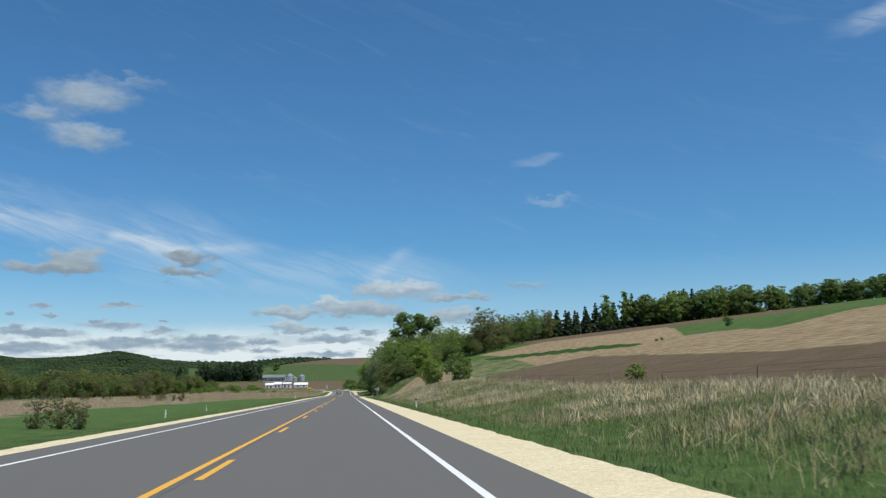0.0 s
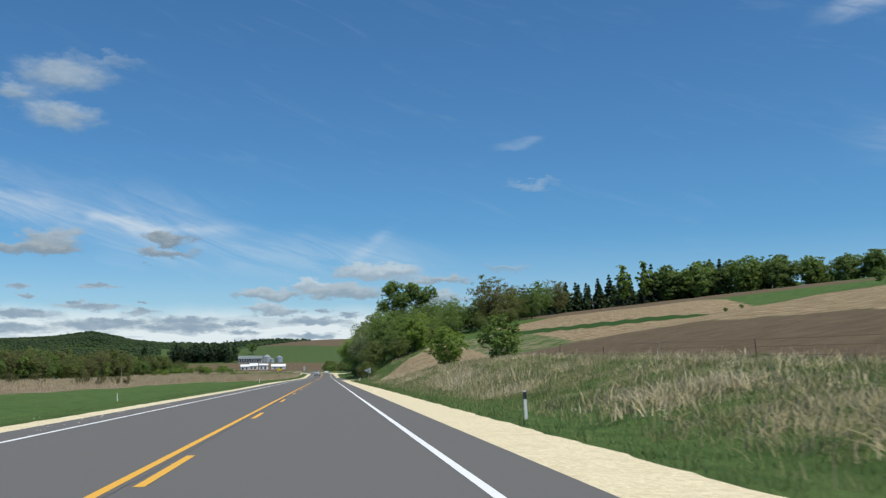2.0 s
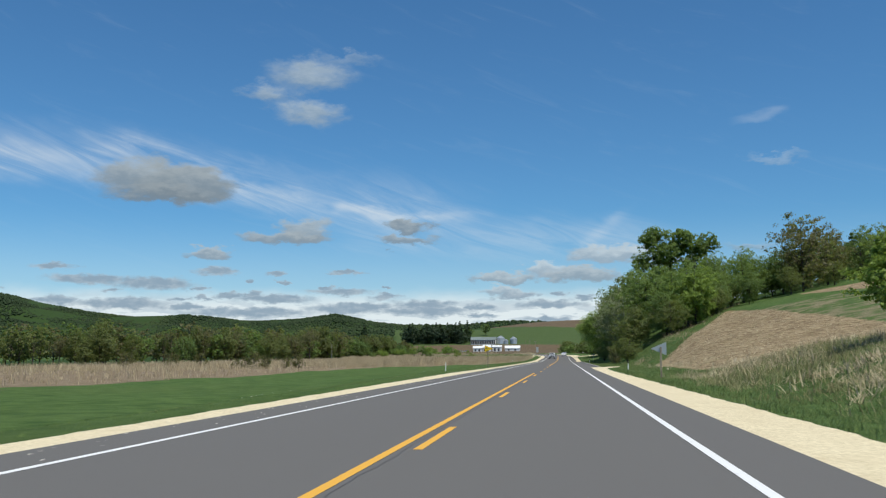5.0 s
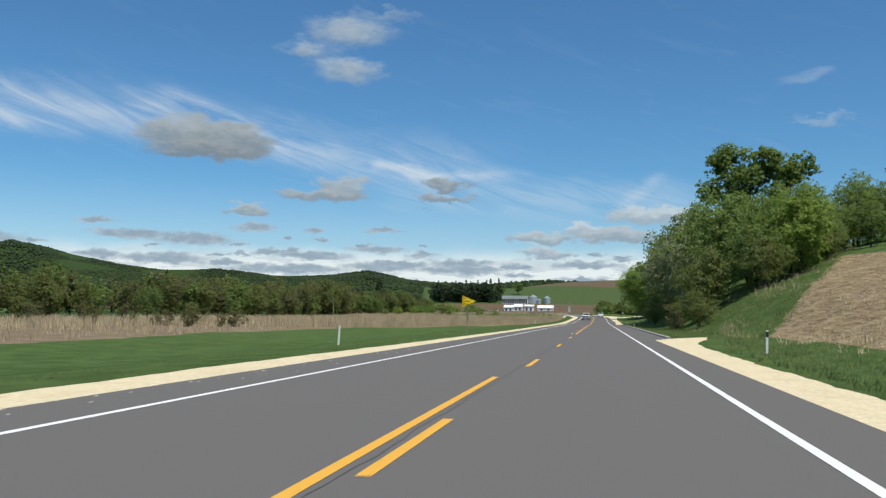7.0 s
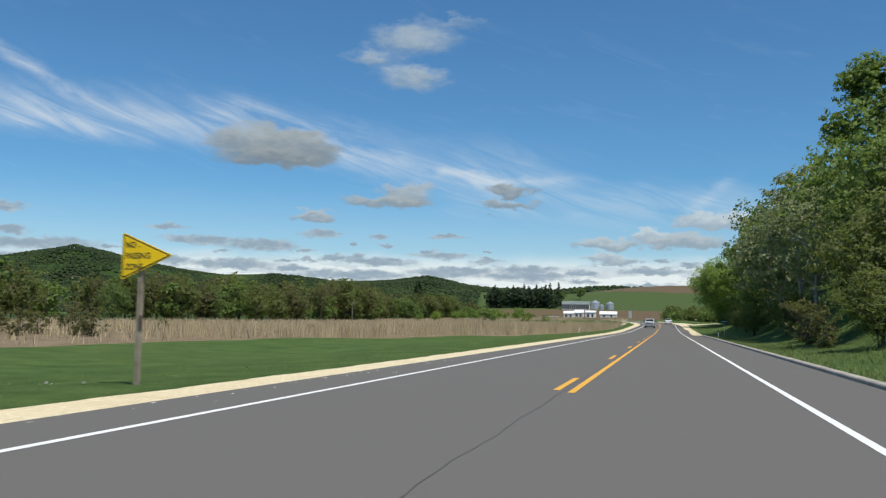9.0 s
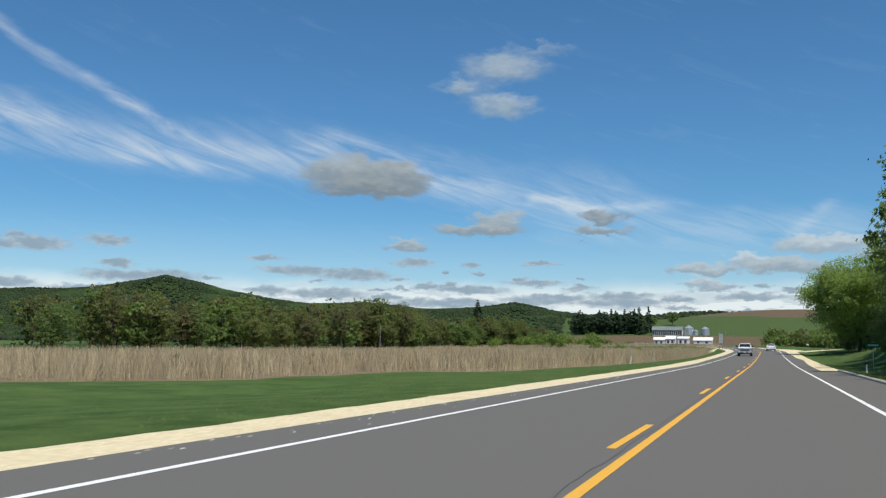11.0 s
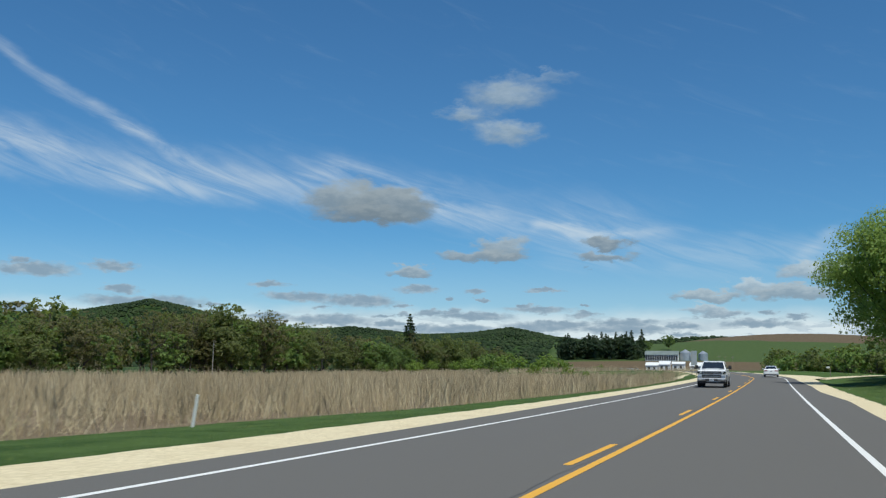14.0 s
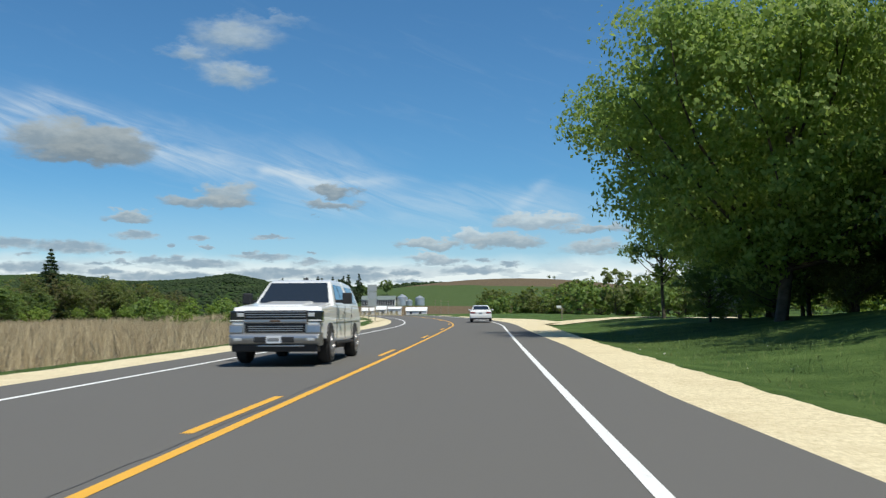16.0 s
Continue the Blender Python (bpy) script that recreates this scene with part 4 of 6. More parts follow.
for k in range(210):
    y = rng.uniform(300, 700)
    edge = float(np.interp(y, *WOOD_EDGE))
    deep = rng.uniform(0, 1) ** 1.6 * 44
    size = rng.uniform(0.75, 1.08) * np.interp(y, (370, 400, 440, 470, 490, 540, 560), (1.0, 1.2, 1.15, 1.1, 1.3, 1.3, 1.1))
    if deep > 11:
        back.append((edge - deep, y, k * 83, size * 1.08))
    else:
        again(wet[(1, 2, 0, 1, 4, 3, 1, 2)[k % 8]], edge - deep, y, rng.uniform(0, 360), size, rng.uniform(0.85, 1.1), 0.15)
for k in range(130):
    x = rng.uniform(-420, -150)
    back.append((x, 345 + (x + 150) * -0.12 + rng.uniform(-10, 50), k * 57, rng.uniform(0.8, 1.15)))
sparse = [tree(11, 4.4, 0.2, 32, 34, 0.68, m, b, gaps=g) for m, b, g in ((M_LEAF_RUST, None, 0.3), (M_LEAF_OLIVE, None, 0.2), (M_LEAF_OLIVE, None, 0.5), (M_LEAF_DARK, None, 0.2), (M_LEAF_RUST, None, 0.5))]
stand("wet_wood", sparse, back, "mixed brown and green budding wood on the wet land")
plant("conifer", conifer(18.5, 5.4, layers=20, per=190, leaf=0.75), -107, 627, 0, label="lone ragged spruce above the wet wood", category="conifer")
for x, y, s_ in ((-112, 528, 1.1), (-109, 570, 1.15), (-118, 424, 1.05), (-124, 412, 1.0), (-112, 440, 1.05)):
    again(wet[3], x, y, x * 3, s_)
snag = plant("bare_tree", tree(11, 1.6, 5.0, 9, 1, 0.2, M_LEAF_GREY, M_PALE_BARK, trunk_r=0.16), -91.5, 493, 30, 0.75, label="pale broken dead trunk at the edge of the wet wood", category="dead tree")
for x, y in ((-112, 545), (-113, 430)):
    again(snag, x, y, x, 1.1)
# brush at the marsh and beyond the bend
BRUSH = "shrubs in the marsh"
brown = plant("shrub", tree(3.0, 1.9, -0.6, 44, 46, 0.15, M_LEAF_RUST, gaps=0.4, stems=9, trunk_r=0.06, clump=0.24), -49, 299, 0, label="twiggy brown-green shrub standing in the reeds", category="shrub", group=BRUSH)
for x, y, s_ in ((-55, 297, 0.95), (-60, 300, 0.9), (-52, 301, 0.8), (-57, 302, 0.85), (-63, 303, 0.75), (-21.5, 81, 0.95), (-24, 83, 0.9), (-19.5, 79, 0.8), (-64, 317, 1.3), (-77, 320, 1.2), (-84, 322, 1.1), (-70, 190, 0.9), (-78, 200, 1.0), (-66, 170, 0.7), (-60, 330, 0.6), (-44, 340, 0.45), (-38, 352, 0.4), (-36, 355, 0.45), (10.8, 289, 1.0), (11.2, 295, 1.1), (10.6, 282, 0.8), (11.6, 301, 1.0), (-85, 320, 1.2), (-92, 315, 1.2), (-100, 330, 1.3)):
    again(brown, x, y, x * 11, s_)
FARB = "bushes beyond the bend"
bush = plant("bush", tree(5.5, 3.4, 0.1, 30, 34, 0.52, M_LEAF, gaps=0.3, stems=4, trunk_r=0.07), 20, 560, 0, label="leafy green bush beside the road bend", category="bush", group=FARB)
bush2 = plant("bush", tree(6.0, 3.2, 0.1, 30, 34, 0.52, M_LEAF_YOUNG, gaps=0.3, stems=4, trunk_r=0.07), 32, 570, 0, label="green bush beside the road bend", category="bush", group=FARB)
bush3 = plant("bush", tree(6.4, 3.2, 0.1, 30, 30, 0.5, M_LEAF_OLIVE, gaps=0.4, stems=5, trunk_r=0.07), 26, 566, 0, label="olive-green twiggy bush beside the road bend", category="bush", group=FARB)
for k in range(84):
    x = 2 + 118 * rng.uniform(0, 1) ** 1.3
    again((bush, bush3, bush2)[k % 3], x, 566 + abs(x) * 0.1 + rng.uniform(0, 50) + max(0, 24 - x) * 1.6, rng.uniform(0, 360), rng.uniform(0.8, 1.4))
for k in range(26):
    again((bush3, bush2, bush)[k % 3], rng.uniform(30, 75), 492 + rng.uniform(0, 60), rng.uniform(0, 360), rng.uniform(0.8, 1.3))
for k in range(26):
    again((bush, bush2)[k % 2], rng.uniform(-108, -52), rng.uniform(560, 690), rng.uniform(0, 360), rng.uniform(0.6, 1.15))
for k in range(16):
    again((bush, bush3)[k % 2], 13.5 + 1.5 * k + rng.uniform(-1, 1), 505 + rng.uniform(0, 16), k * 61, rng.uniform(0.7, 1.15))
for x, y, s_ in ((-46, 545, 0.6), (-40, 552, 0.5), (-12.5, 476, 0.28), (-30, 520, 0.35), (-58, 600, 0.7), (30, 470, 0.5), (34, 476, 0.6), (40, 484, 0.7), (28, 490, 0.5), (37, 500, 0.7)):
    again(bush2, x, y, x * 5, s_)
# farmyard trees
YARD = "trees round the farm"
yard = plant("conifer", conifer(19, 5.6, layers=14, per=110, leaf=1.5), -128, 1195, 0, label="tall dark conifer beside the farm", group=YARD)
for k in range(14):
    again(yard, -178 + k * 5.2 + rng.uniform(-2, 2), 1168 + rng.uniform(-10, 40), rng.uniform(0, 360), rng.uniform(0.85, 1.3))
again(yard, -108, 1190, 30, 1.3)
yard2 = plant("tree", tree(17, 6.0, 0.5, 40, 70, 1.0, M_NEEDLE), -140, 1185, 0, label="dense dark evergreen beside the farm", group=YARD)
for k in range(17):
    again(yard2, -180 + k * 4.4, 1172 + rng.uniform(-6, 20), k * 40, rng.uniform(0.85, 1.3))
old = plant("tree", tree(17, 7.0, 2.5, 30, 40, 1.5, M_LEAF_DARK), -95, 1290, 0, label="round leafy tree behind the barn", group=YARD)
for x, y, s_ in ((-112, 1270, 0.6), (-120, 1300, 0.6), (84, 1640, 0.34), (91, 1642, 0.3)):
    again(old, x, y, x, s_)

# woods that cover the far ridges
ico = bmesh.new()
bmesh.ops.create_icosphere(ico, subdivisions=1, radius=1.0)
ico_v = np.array([v.co for v in ico.verts])
ico_f = np.array([[v.index for v in f.verts] for f in ico.faces])
ico.free()
def _far(n):
    p = place(n)
    c = n.mix(n.add("ShaderNodeNewGeometry", out=8), (0.026, 0.043, 0.021), (0.042, 0.062, 0.029))
    c = n.mix(n.math("MULTIPLY", n.ramp(n.noise(p, 0.006, 5.0, 0.6), 0.5, 0.68), 0.6), c, (0.062, 0.086, 0.032))
    c = n.mix(n.math("MULTIPLY", n.ramp(n.noise(p, 0.009, 5.0, 0.6, 1.0), 0.55, 0.7), 0.5), c, (0.050, 0.050, 0.030))
    return surface(n, c, 0.95, n.noise(p, 0.5, 4.0, 0.7), 0.8, **{"Specular IOR Level": 0.05})


M_FAR = material("far_woods", _far)


def far_wood(name, b0, b1, r0, r1, count, size, label):
    b, r = np.radians(rng.uniform(b0, b1, count)), np.sqrt(rng.uniform(r0 ** 2, r1 ** 2, count))
    x, y = np.sin(b) * r, 200 + np.cos(b) * r
    keep = zones(x, y)["forest"] > 0.5
    keep &= wave(x, y, 90.0, 9.0) < 0.7
    x, y = x[keep], y[keep]
    z = ground_height(x, y)
    n = len(x)
    k = size * rng.uniform(0.5, 1.3, n)
    v = ico_v[None] * np.stack([k, k, k * rng.uniform(0.6, 1.0, n)], 1)[:, None] * rng.uniform(0.65, 1.3, (n, 12, 1))
    v = v + np.stack([x, y, z + k * 0.15], 1)[:, None]
    f = (ico_f[None] + (np.arange(n) * 12)[:, None, None]).reshape(-1, 3)
    tagged(new(name, mesh_np(name, v.reshape(-1, 3), [f], [M_FAR], True)), label, "forest", kind="stuff")


far_wood("ridge_forest", -62, -8, 1350, 2550, 42000, 3.2, "green forest that covers the far ridges")
far_wood("valley_wood", -62, -10.5, 640, 1350, 14000, 2.8, "mixed green wood on the valley floor")
far_wood("ridge_forest", -10, 45, 1500, 2550, 6000, 5.5, "green forest behind the ploughed rise")


# ---- grass and reeds ----
LATTICE = np.random.default_rng(21).uniform(-1, 1, (256, 256))


def patchy(x, y, size, seed=0):
    """Irregular patches between -1 and 1, about size metres across."""
    u, v = x / size + seed * 17.3, y / size + seed * 9.1
    i, j = np.floor(u).astype(int), np.floor(v).astype(int)
    a, b = u - i, v - j
    a, b = a * a * (3 - 2 * a), b * b * (3 - 2 * b)
    at = lambda p, q: LATTICE[(i + p) % 256, (j + q) % 256]
    return (at(0, 0) * (1 - a) + at(1, 0) * a) * (1 - b) + (at(0, 1) * (1 - a) + at(1, 1) * a) * b


def grass(name, x, y, height, width, mat_, label, category, lean=0.35, sink=0.03):
    """Blades, each a bent pointed strip."""
    n = len(x)
    z = ground_height(x, y) - sink
    wind = np.stack([patchy(x, y, 0.7, 3), patchy(x, y, 0.7, 8)], 1) * lean * 1.6
    turn, tip = rng.uniform(0, 6.283, n), (rng.normal(0, lean, (n, 2)) + wind) * height[:, None]
    height = height * (1 - 0.5 * np.minimum(np.hypot(tip[:, 0], tip[:, 1]) / height, 1) ** 2)
    side = np.stack([np.cos(turn), np.sin(turn), np.zeros(n)], 1) * (width * rng.uniform(0.6, 1.3, n))[:, None] * 0.5
    foot = np.stack([x, y, z], 1)
    mid = foot + np.stack([tip[:, 0] * 0.35, tip[:, 1] * 0.35, height * 0.6], 1)
    top = foot + np.stack([tip[:, 0], tip[:, 1], height], 1)
    v = np.stack([foot - side, foot + side, mid + side * 0.8, mid - side * 0.8, top], 1).reshape(-1, 3)
    i = np.arange(n)[:, None] * 5
    tagged(new(name, mesh_np(name, v, [i + np.array([[0, 1, 2, 3]]), i + np.array([[3, 2, 4]])], [mat_])), label, category, kind="stuff")


def tufts(n, x0, x1, y0, y1, per, wide, mask):
    x, y = rng.uniform(x0, x1, n), rng.uniform(y0, y1, n)
    k = mask(x, y) > rng.uniform(0, 1, n)
    x, y = np.repeat(x[k], per), np.repeat(y[k], per)
    return x + rng.normal(0, wide, len(x)), y + rng.normal(0, wide, len(y))


def dry_share(x, y):
    patch = np.clip(0.34 - 0.14 * step(y, 50, 80) + 1.6 * patchy(x, y, 4.5, 1) + 0.9 * patchy(x, y, 1.4, 4), 0, 1)
    patch = patch * (1 - 0.55 * step(y, 60, 90) * step(x, 13.5, 17.0))
    return patch * np.clip(step(x, 8.4, 12.4 - 1.5 * step(y, 60, 110)) * (0.85 - 0.35 * step(y, 85, 105)) + 0.05, 0, 1) + 0.3 * inside(x, 18.5, 21.5, 0.6) * (patchy(x, y, 2.0, 6) > -0.2)


x, y = tufts(15500, 9.2, 21.5, -12, 186, 8, 0.18, dry_share)
k = (y < 182) & (x > 8.8)
x, y = x[k], y[k]
grass("dry_grass", x, y, rng.uniform(0.25, 0.75, len(x)), np.full(len(x), 0.032), M_DRY, "tall bleached dry grass on the roadside bank", "dry grass", 0.65)
x, y = tufts(15000, 10.0, 21.5, -12, 190, 7, 0.16, lambda x, y: np.clip(1 - 0.7 * dry_share(x, y), 0.2, 1))
k = y < 184
grass("tall_green_grass", x[k], y[k], rng.uniform(0.15, 0.4, k.sum()), np.full(k.sum(), 0.022), M_GREEN, "rank green grass among the dry tufts", "grass", 0.7)
x, y = tufts(17000, 7.6, 21.0, -12, 184, 7, 0.16, lambda x, y: np.clip(0.5 + 0.8 * patchy(x, y, 2.6, 11), 0.05, 1) * step(x, 7.4, 9.6))
grass("mixed_grass", x, y, rng.uniform(0.25, 0.6, len(x)), np.full(len(x), 0.02), M_SWARD, "olive and straw-coloured rank grass on the bank", "grass", 0.5)
x, y = tufts(1500, 9.8, 13.5, 98, 126, 9, 0.14, lambda x, y: np.clip(0.2 + 1.5 * patchy(x, y, 2.4, 3), 0.05, 1))
grass("dead_weed", x, y, rng.uniform(0.35, 0.85, len(x)), np.full(len(x), 0.022), M_DRY, "pale dead weed stalks on the bank", "dry grass", 0.35)
x, y = tufts(24000, 6.2, 15, -14, 300, 7, 0.12, lambda x, y: np.where(x < 11, 1.0, 0.5))
k = (x > np.interp(y, (0, 185, 212, 234, 235, 340), (6.4, 6.3, 6.5, 9.4, 6.2, 6.2))) & ~((y > 184) & (x > 12.5) & (y < 234 + 3 * (x - 11)))
x, y = x[k], y[k]
grass("green_grass", x, y, rng.uniform(0.05, 0.24, len(x)), np.full(len(x), 0.016), M_GREEN, "uneven green grass on the road verge", "grass", 0.4)
x, y = tufts(6500, 6.2, 14, 300, 500, 5, 0.12, lambda x, y: np.ones_like(x))
k = x > np.interp(y, (300, 340, 346, 440, 470), (6.2, 6.3, 7.0, 7.5, 10.3))
grass("green_grass", x[k], y[k], rng.uniform(0.06, 0.2, k.sum()), np.full(k.sum(), 0.018), M_GREEN, "short green grass beside the gravel shoulder", "grass", 0.4)
x, y = tufts(14000, -16, -5.6, 20, 480, 6, 0.14, lambda x, y: np.clip(1.1 + (x + 6) / 12, 0.1, 1) * (x > np.interp(y, *REED_EDGE) - 1))
k = x < np.interp(y, (0, 130, 195, 214, 248, 340, 362, 480), (-5.55, -5.65, -6.5, -6.25, -6.0, -6.25, -6.4, -6.45))
grass("green_grass", x[k], y[k], rng.uniform(0.03, 0.10, k.sum()), np.full(k.sum(), 0.02), M_GREEN, "green grass between the highway and the reeds", "grass", 0.4)
# reeds, thickest where they come close to the road
x, y = tufts(15000, -46, -9, 300, 560, 6, 0.2, lambda x, y: (x < np.interp(y, *REED_EDGE) + wave(x, y, 2.0)) * np.clip(1.15 + (x - np.interp(y, *REED_EDGE)) / 26, 0.25, 1))
lat_ok = road_coords(x, y)[1] < -9
x, y = x[lat_ok], y[lat_ok]
grass("reed", x, y, rng.uniform(0.9, 2.0, len(x)) * (1 + 0.22 * patchy(x, y, 1.8, 6)), np.full(len(x), 0.024), M_REED, "tall tan reeds standing close to the highway", "reeds", 0.28)
x, y = tufts(6500, -40, -9, 330, 560, 7, 0.25, lambda x, y: (x < np.interp(y, *REED_EDGE) + 0.6) * np.clip(1.0 + (x - np.interp(y, *REED_EDGE)) / 12, 0.1, 1) * np.clip(0.4 + 1.4 * patchy(x, y, 2.2, 2), 0, 1))
grass("bent_reed", x, y, rng.uniform(0.6, 1.5, len(x)), np.full(len(x), 0.022), M_DRY, "bleached bent reeds at the edge of the reed bed", "reeds", 0.6)
x, y = tufts(12000, -110, -30, 270, 640, 5, 0.3, lambda x, y: (x < np.interp(y, *REED_EDGE) - 18) * (x > np.interp(y, *WOOD_EDGE) - 4) * 0.9)
grass("reed", x, y, rng.uniform(0.8, 1.6, len(x)), np.full(len(x), 0.05), M_REED, "tan reed bed before the wet wood", "reeds", 0.14)
x, y = tufts(9000, -130, -14, 30, 300, 5, 0.3, lambda x, y: (x < np.interp(y, *REED_EDGE) + wave(x, y, 3.0)) * np.clip(0.6 + 0.5 * wave(x, y, 9.0), 0.2, 1))
grass("reed", x, y, rng.uniform(0.3, 0.95, len(x)), np.full(len(x), 0.05), M_REED, "low broken reeds on the wet land", "reeds", 0.25)
# broken maize stalks on the stubble slope beside the gravel
x, y = tufts(15000, 12.8, 38, 186, 320, 3, 0.25, lambda x, y: (zones(x, y)["stubble"] > 0.6) * 1.0)
grass("maize_stubble", x, y, rng.uniform(0.08, 0.28, len(x)), np.full(len(x), 0.05), M_DRY, "broken straw-coloured maize stubble on the slope", "stubble", 1.3)
# rough grass and weeds between the stubble and the wood, and tufts in the verge
below = lambda x, y: y - (234 + 3 * (x - 11.1))
x, y = tufts(9000, 10.5, 40, 226, 345, 6, 0.2, lambda x, y: (below(x, y) > -2) * (below(x, y) < 40) * np.clip(0.75 + patchy(x, y, 2.5, 2), 0, 1))
grass("bank_grass", x, y, rng.uniform(0.2, 0.6, len(x)), np.full(len(x), 0.03), M_GREEN, "rough green grass on the bank below the wood", "grass", 0.6)
x, y = tufts(3200, 10.8, 40, 226, 345, 7, 0.22, lambda x, y: (below(x, y) > 0) * (below(x, y) < 34) * np.clip(0.1 + 1.6 * patchy(x, y, 3.0, 5), 0, 1))
grass("dead_weed", x, y, rng.uniform(0.4, 1.0, len(x)), np.full(len(x), 0.03), M_REED, "brown dead weeds on the bank below the wood", "dry grass", 0.5)
x, y = tufts(260, 10.8, 16, 192, 224, 9, 0.2, lambda x, y: np.clip(0.1 + 2.0 * patchy(x, y, 1.8, 9), 0, 1))
grass("dry_grass", x, y, rng.uniform(0.25, 0.6, len(x)), np.full(len(x), 0.025), M_DRY, "pale dry tufts in the verge", "dry grass", 0.5)

# white flowers in the mown verges
x, y = tufts(60, -14, -6.8, 60, 260, 4, 0.5, lambda x, y: np.clip(0.2 + patchy(x, y, 6.0, 13), 0.02, 1))
x2, y2 = tufts(26, 7.4, 11, 395, 430, 3, 0.4, lambda x, y: np.full_like(x, 0.6))
x, y = np.concatenate([x, x2]), np.concatenate([y, y2])
v, f = leaf_quads(np.stack([x, y, ground_height(x, y) + 0.08], 1), 0.055, np.tile((0.0, -0.6, 0.6), (len(x), 1)))
tagged(new("wildflowers", mesh_np("wildflowers", v, [f], [M_BLOSSOM])), "small white flowers scattered in the verge grass", "flowers", kind="stuff")

# ---- signs, posts, fence, cars and farm ----
def flat_paint(name, color, rough=0.45, metal=0.0, coat=0.0):
    def build(n):
        p = n.add("ShaderNodeTexCoord", out=3)
        d = n.noise(p, 3.0, 5.0, 0.6)
        c = n.mix(n.math("MULTIPLY", n.ramp(d, 0.45, 0.75), 0.22), color, [v * 0.62 for v in color])
        return surface(n, c, rough, n.noise(p, 40.0, 2.0), 0.0006, Metallic=metal, **{"Coat Weight": coat})

    return material(name, build)


M_WHITE = flat_paint("white_paint", (0.78, 0.78, 0.76))
M_CARWHITE = flat_paint("white_car_paint", (0.80, 0.80, 0.79), 0.3, 0.0, 0.6)
M_BLACK = flat_paint("black_plastic", (0.025, 0.025, 0.027), 0.6)
M_TYRE = flat_paint("tyre_rubber", (0.03, 0.03, 0.03), 0.85)
M_CHROME = flat_paint("chrome", (0.46, 0.46, 0.455), 0.38, 0.9)
M_RIM = flat_paint("alloy", (0.52, 0.52, 0.54), 0.3, 0.9)
M_DARKGLASS = flat_paint("tinted_glass", (0.02, 0.024, 0.028), 0.06, 0.0, 1.0)
M_LAMP = flat_paint("clear_lamp_glass", (0.75, 0.76, 0.78), 0.1, 0.3, 1.0)
M_REDLAMP = flat_paint("red_lamp_glass", (0.22, 0.012, 0.012), 0.2, 0.0, 1.0)
M_PLATE = flat_paint("plate_white", (0.72, 0.74, 0.78))
M_YELLOW = flat_paint("yellow_sign_sheeting", (1.0, 0.64, 0.008), 0.75)
M_INK = flat_paint("black_sign_ink", (0.02, 0.02, 0.02), 0.5)
M_GREENSIGN = flat_paint("green_sign_sheeting", (0.02, 0.16, 0.10), 0.4)
M_SIGNBACK = flat_paint("bare_aluminium", (0.52, 0.54, 0.55), 0.45, 0.7)
M_POST = two("weathered_timber", (0.20, 0.165, 0.12), (0.36, 0.31, 0.24), 4.0, 0.9, depth=0.006, dirt=(0.12, 0.10, 0.075))
M_STEEL = two("rusty_steel", (0.09, 0.06, 0.045), (0.16, 0.115, 0.085), 9.0, 0.7)
M_ROOF = two("pale_metal_roof", (0.15, 0.18, 0.165), (0.22, 0.255, 0.235), 0.2, 0.5)
M_SILO = two("galvanised_steel", (0.42, 0.44, 0.46), (0.58, 0.60, 0.62), 0.3, 0.4, Metallic=0.6)
M_WALL = two("whitewashed_wall", (0.62, 0.62, 0.60), (0.80, 0.80, 0.78), 0.25, 0.8)
# near-black infill: painted shade in the barn bays, also shed doors and house windows
M_INFILL = two("dark_opening", (0.03, 0.032, 0.035), (0.06, 0.06, 0.06), 0.5, 0.6)


def part(name, bm, mat_, parent, label="", smooth=False):
    me = bpy.data.meshes.new(name)
    bm.normal_update()
    bm.to_mesh(me)
    bm.free()
    me.materials.append(mat_)
    if smooth:
        me.polygons.foreach_set("use_smooth", [True] * len(me.polygons))
    ob = new(name, me)
    ob.parent = parent
    return tagged(ob, label)


def block(x0, x1, y0, y1, z0, z1, bevel=0.01, top=(1.0, 1.0), seg=2):
    """A bevelled box; top narrows its upper face."""
    bm = bmesh.new()
    bmesh.ops.create_cube(bm, size=1.0)
    for v in bm.verts:
        kx, ky = top if v.co.z > 0 else (1, 1)
        v.co = ((x0 + x1) / 2 + v.co.x * (x1 - x0) * kx, (y0 + y1) / 2 + v.co.y * (y1 - y0) * ky, (z0 + z1) / 2 + v.co.z * (z1 - z0))
    if bevel:
        bmesh.ops.bevel(bm, geom=bm.edges[:], offset=bevel, segments=seg, affect="EDGES", profile=0.6)
    return bm


def prism(profile, half, bevel=0.03, x_mid=0.0):
    """A side outline of (y, z) points made solid; half(z) or half(y, z) gives half the width."""
    bm = bmesh.new()
    rings = []
    for sign in (-1, 1):
        rings.append([bm.verts.new((x_mid + sign * half(y, z), y, z)) for y, z in profile])
    n = len(profile)
    bm.faces.new(rings[0])
    bm.faces.new(rings[1][::-1])
    for i in range(n):
        bm.faces.new((rings[0][i], rings[0][(i + 1) % n], rings[1][(i + 1) % n], rings[1][i]))
    bmesh.ops.recalc_face_normals(bm, faces=bm.faces[:])
    if bevel:
        bmesh.ops.bevel(bm, geom=bm.edges[:], offset=bevel, segments=2, affect="EDGES", profile=0.6)
    return bm


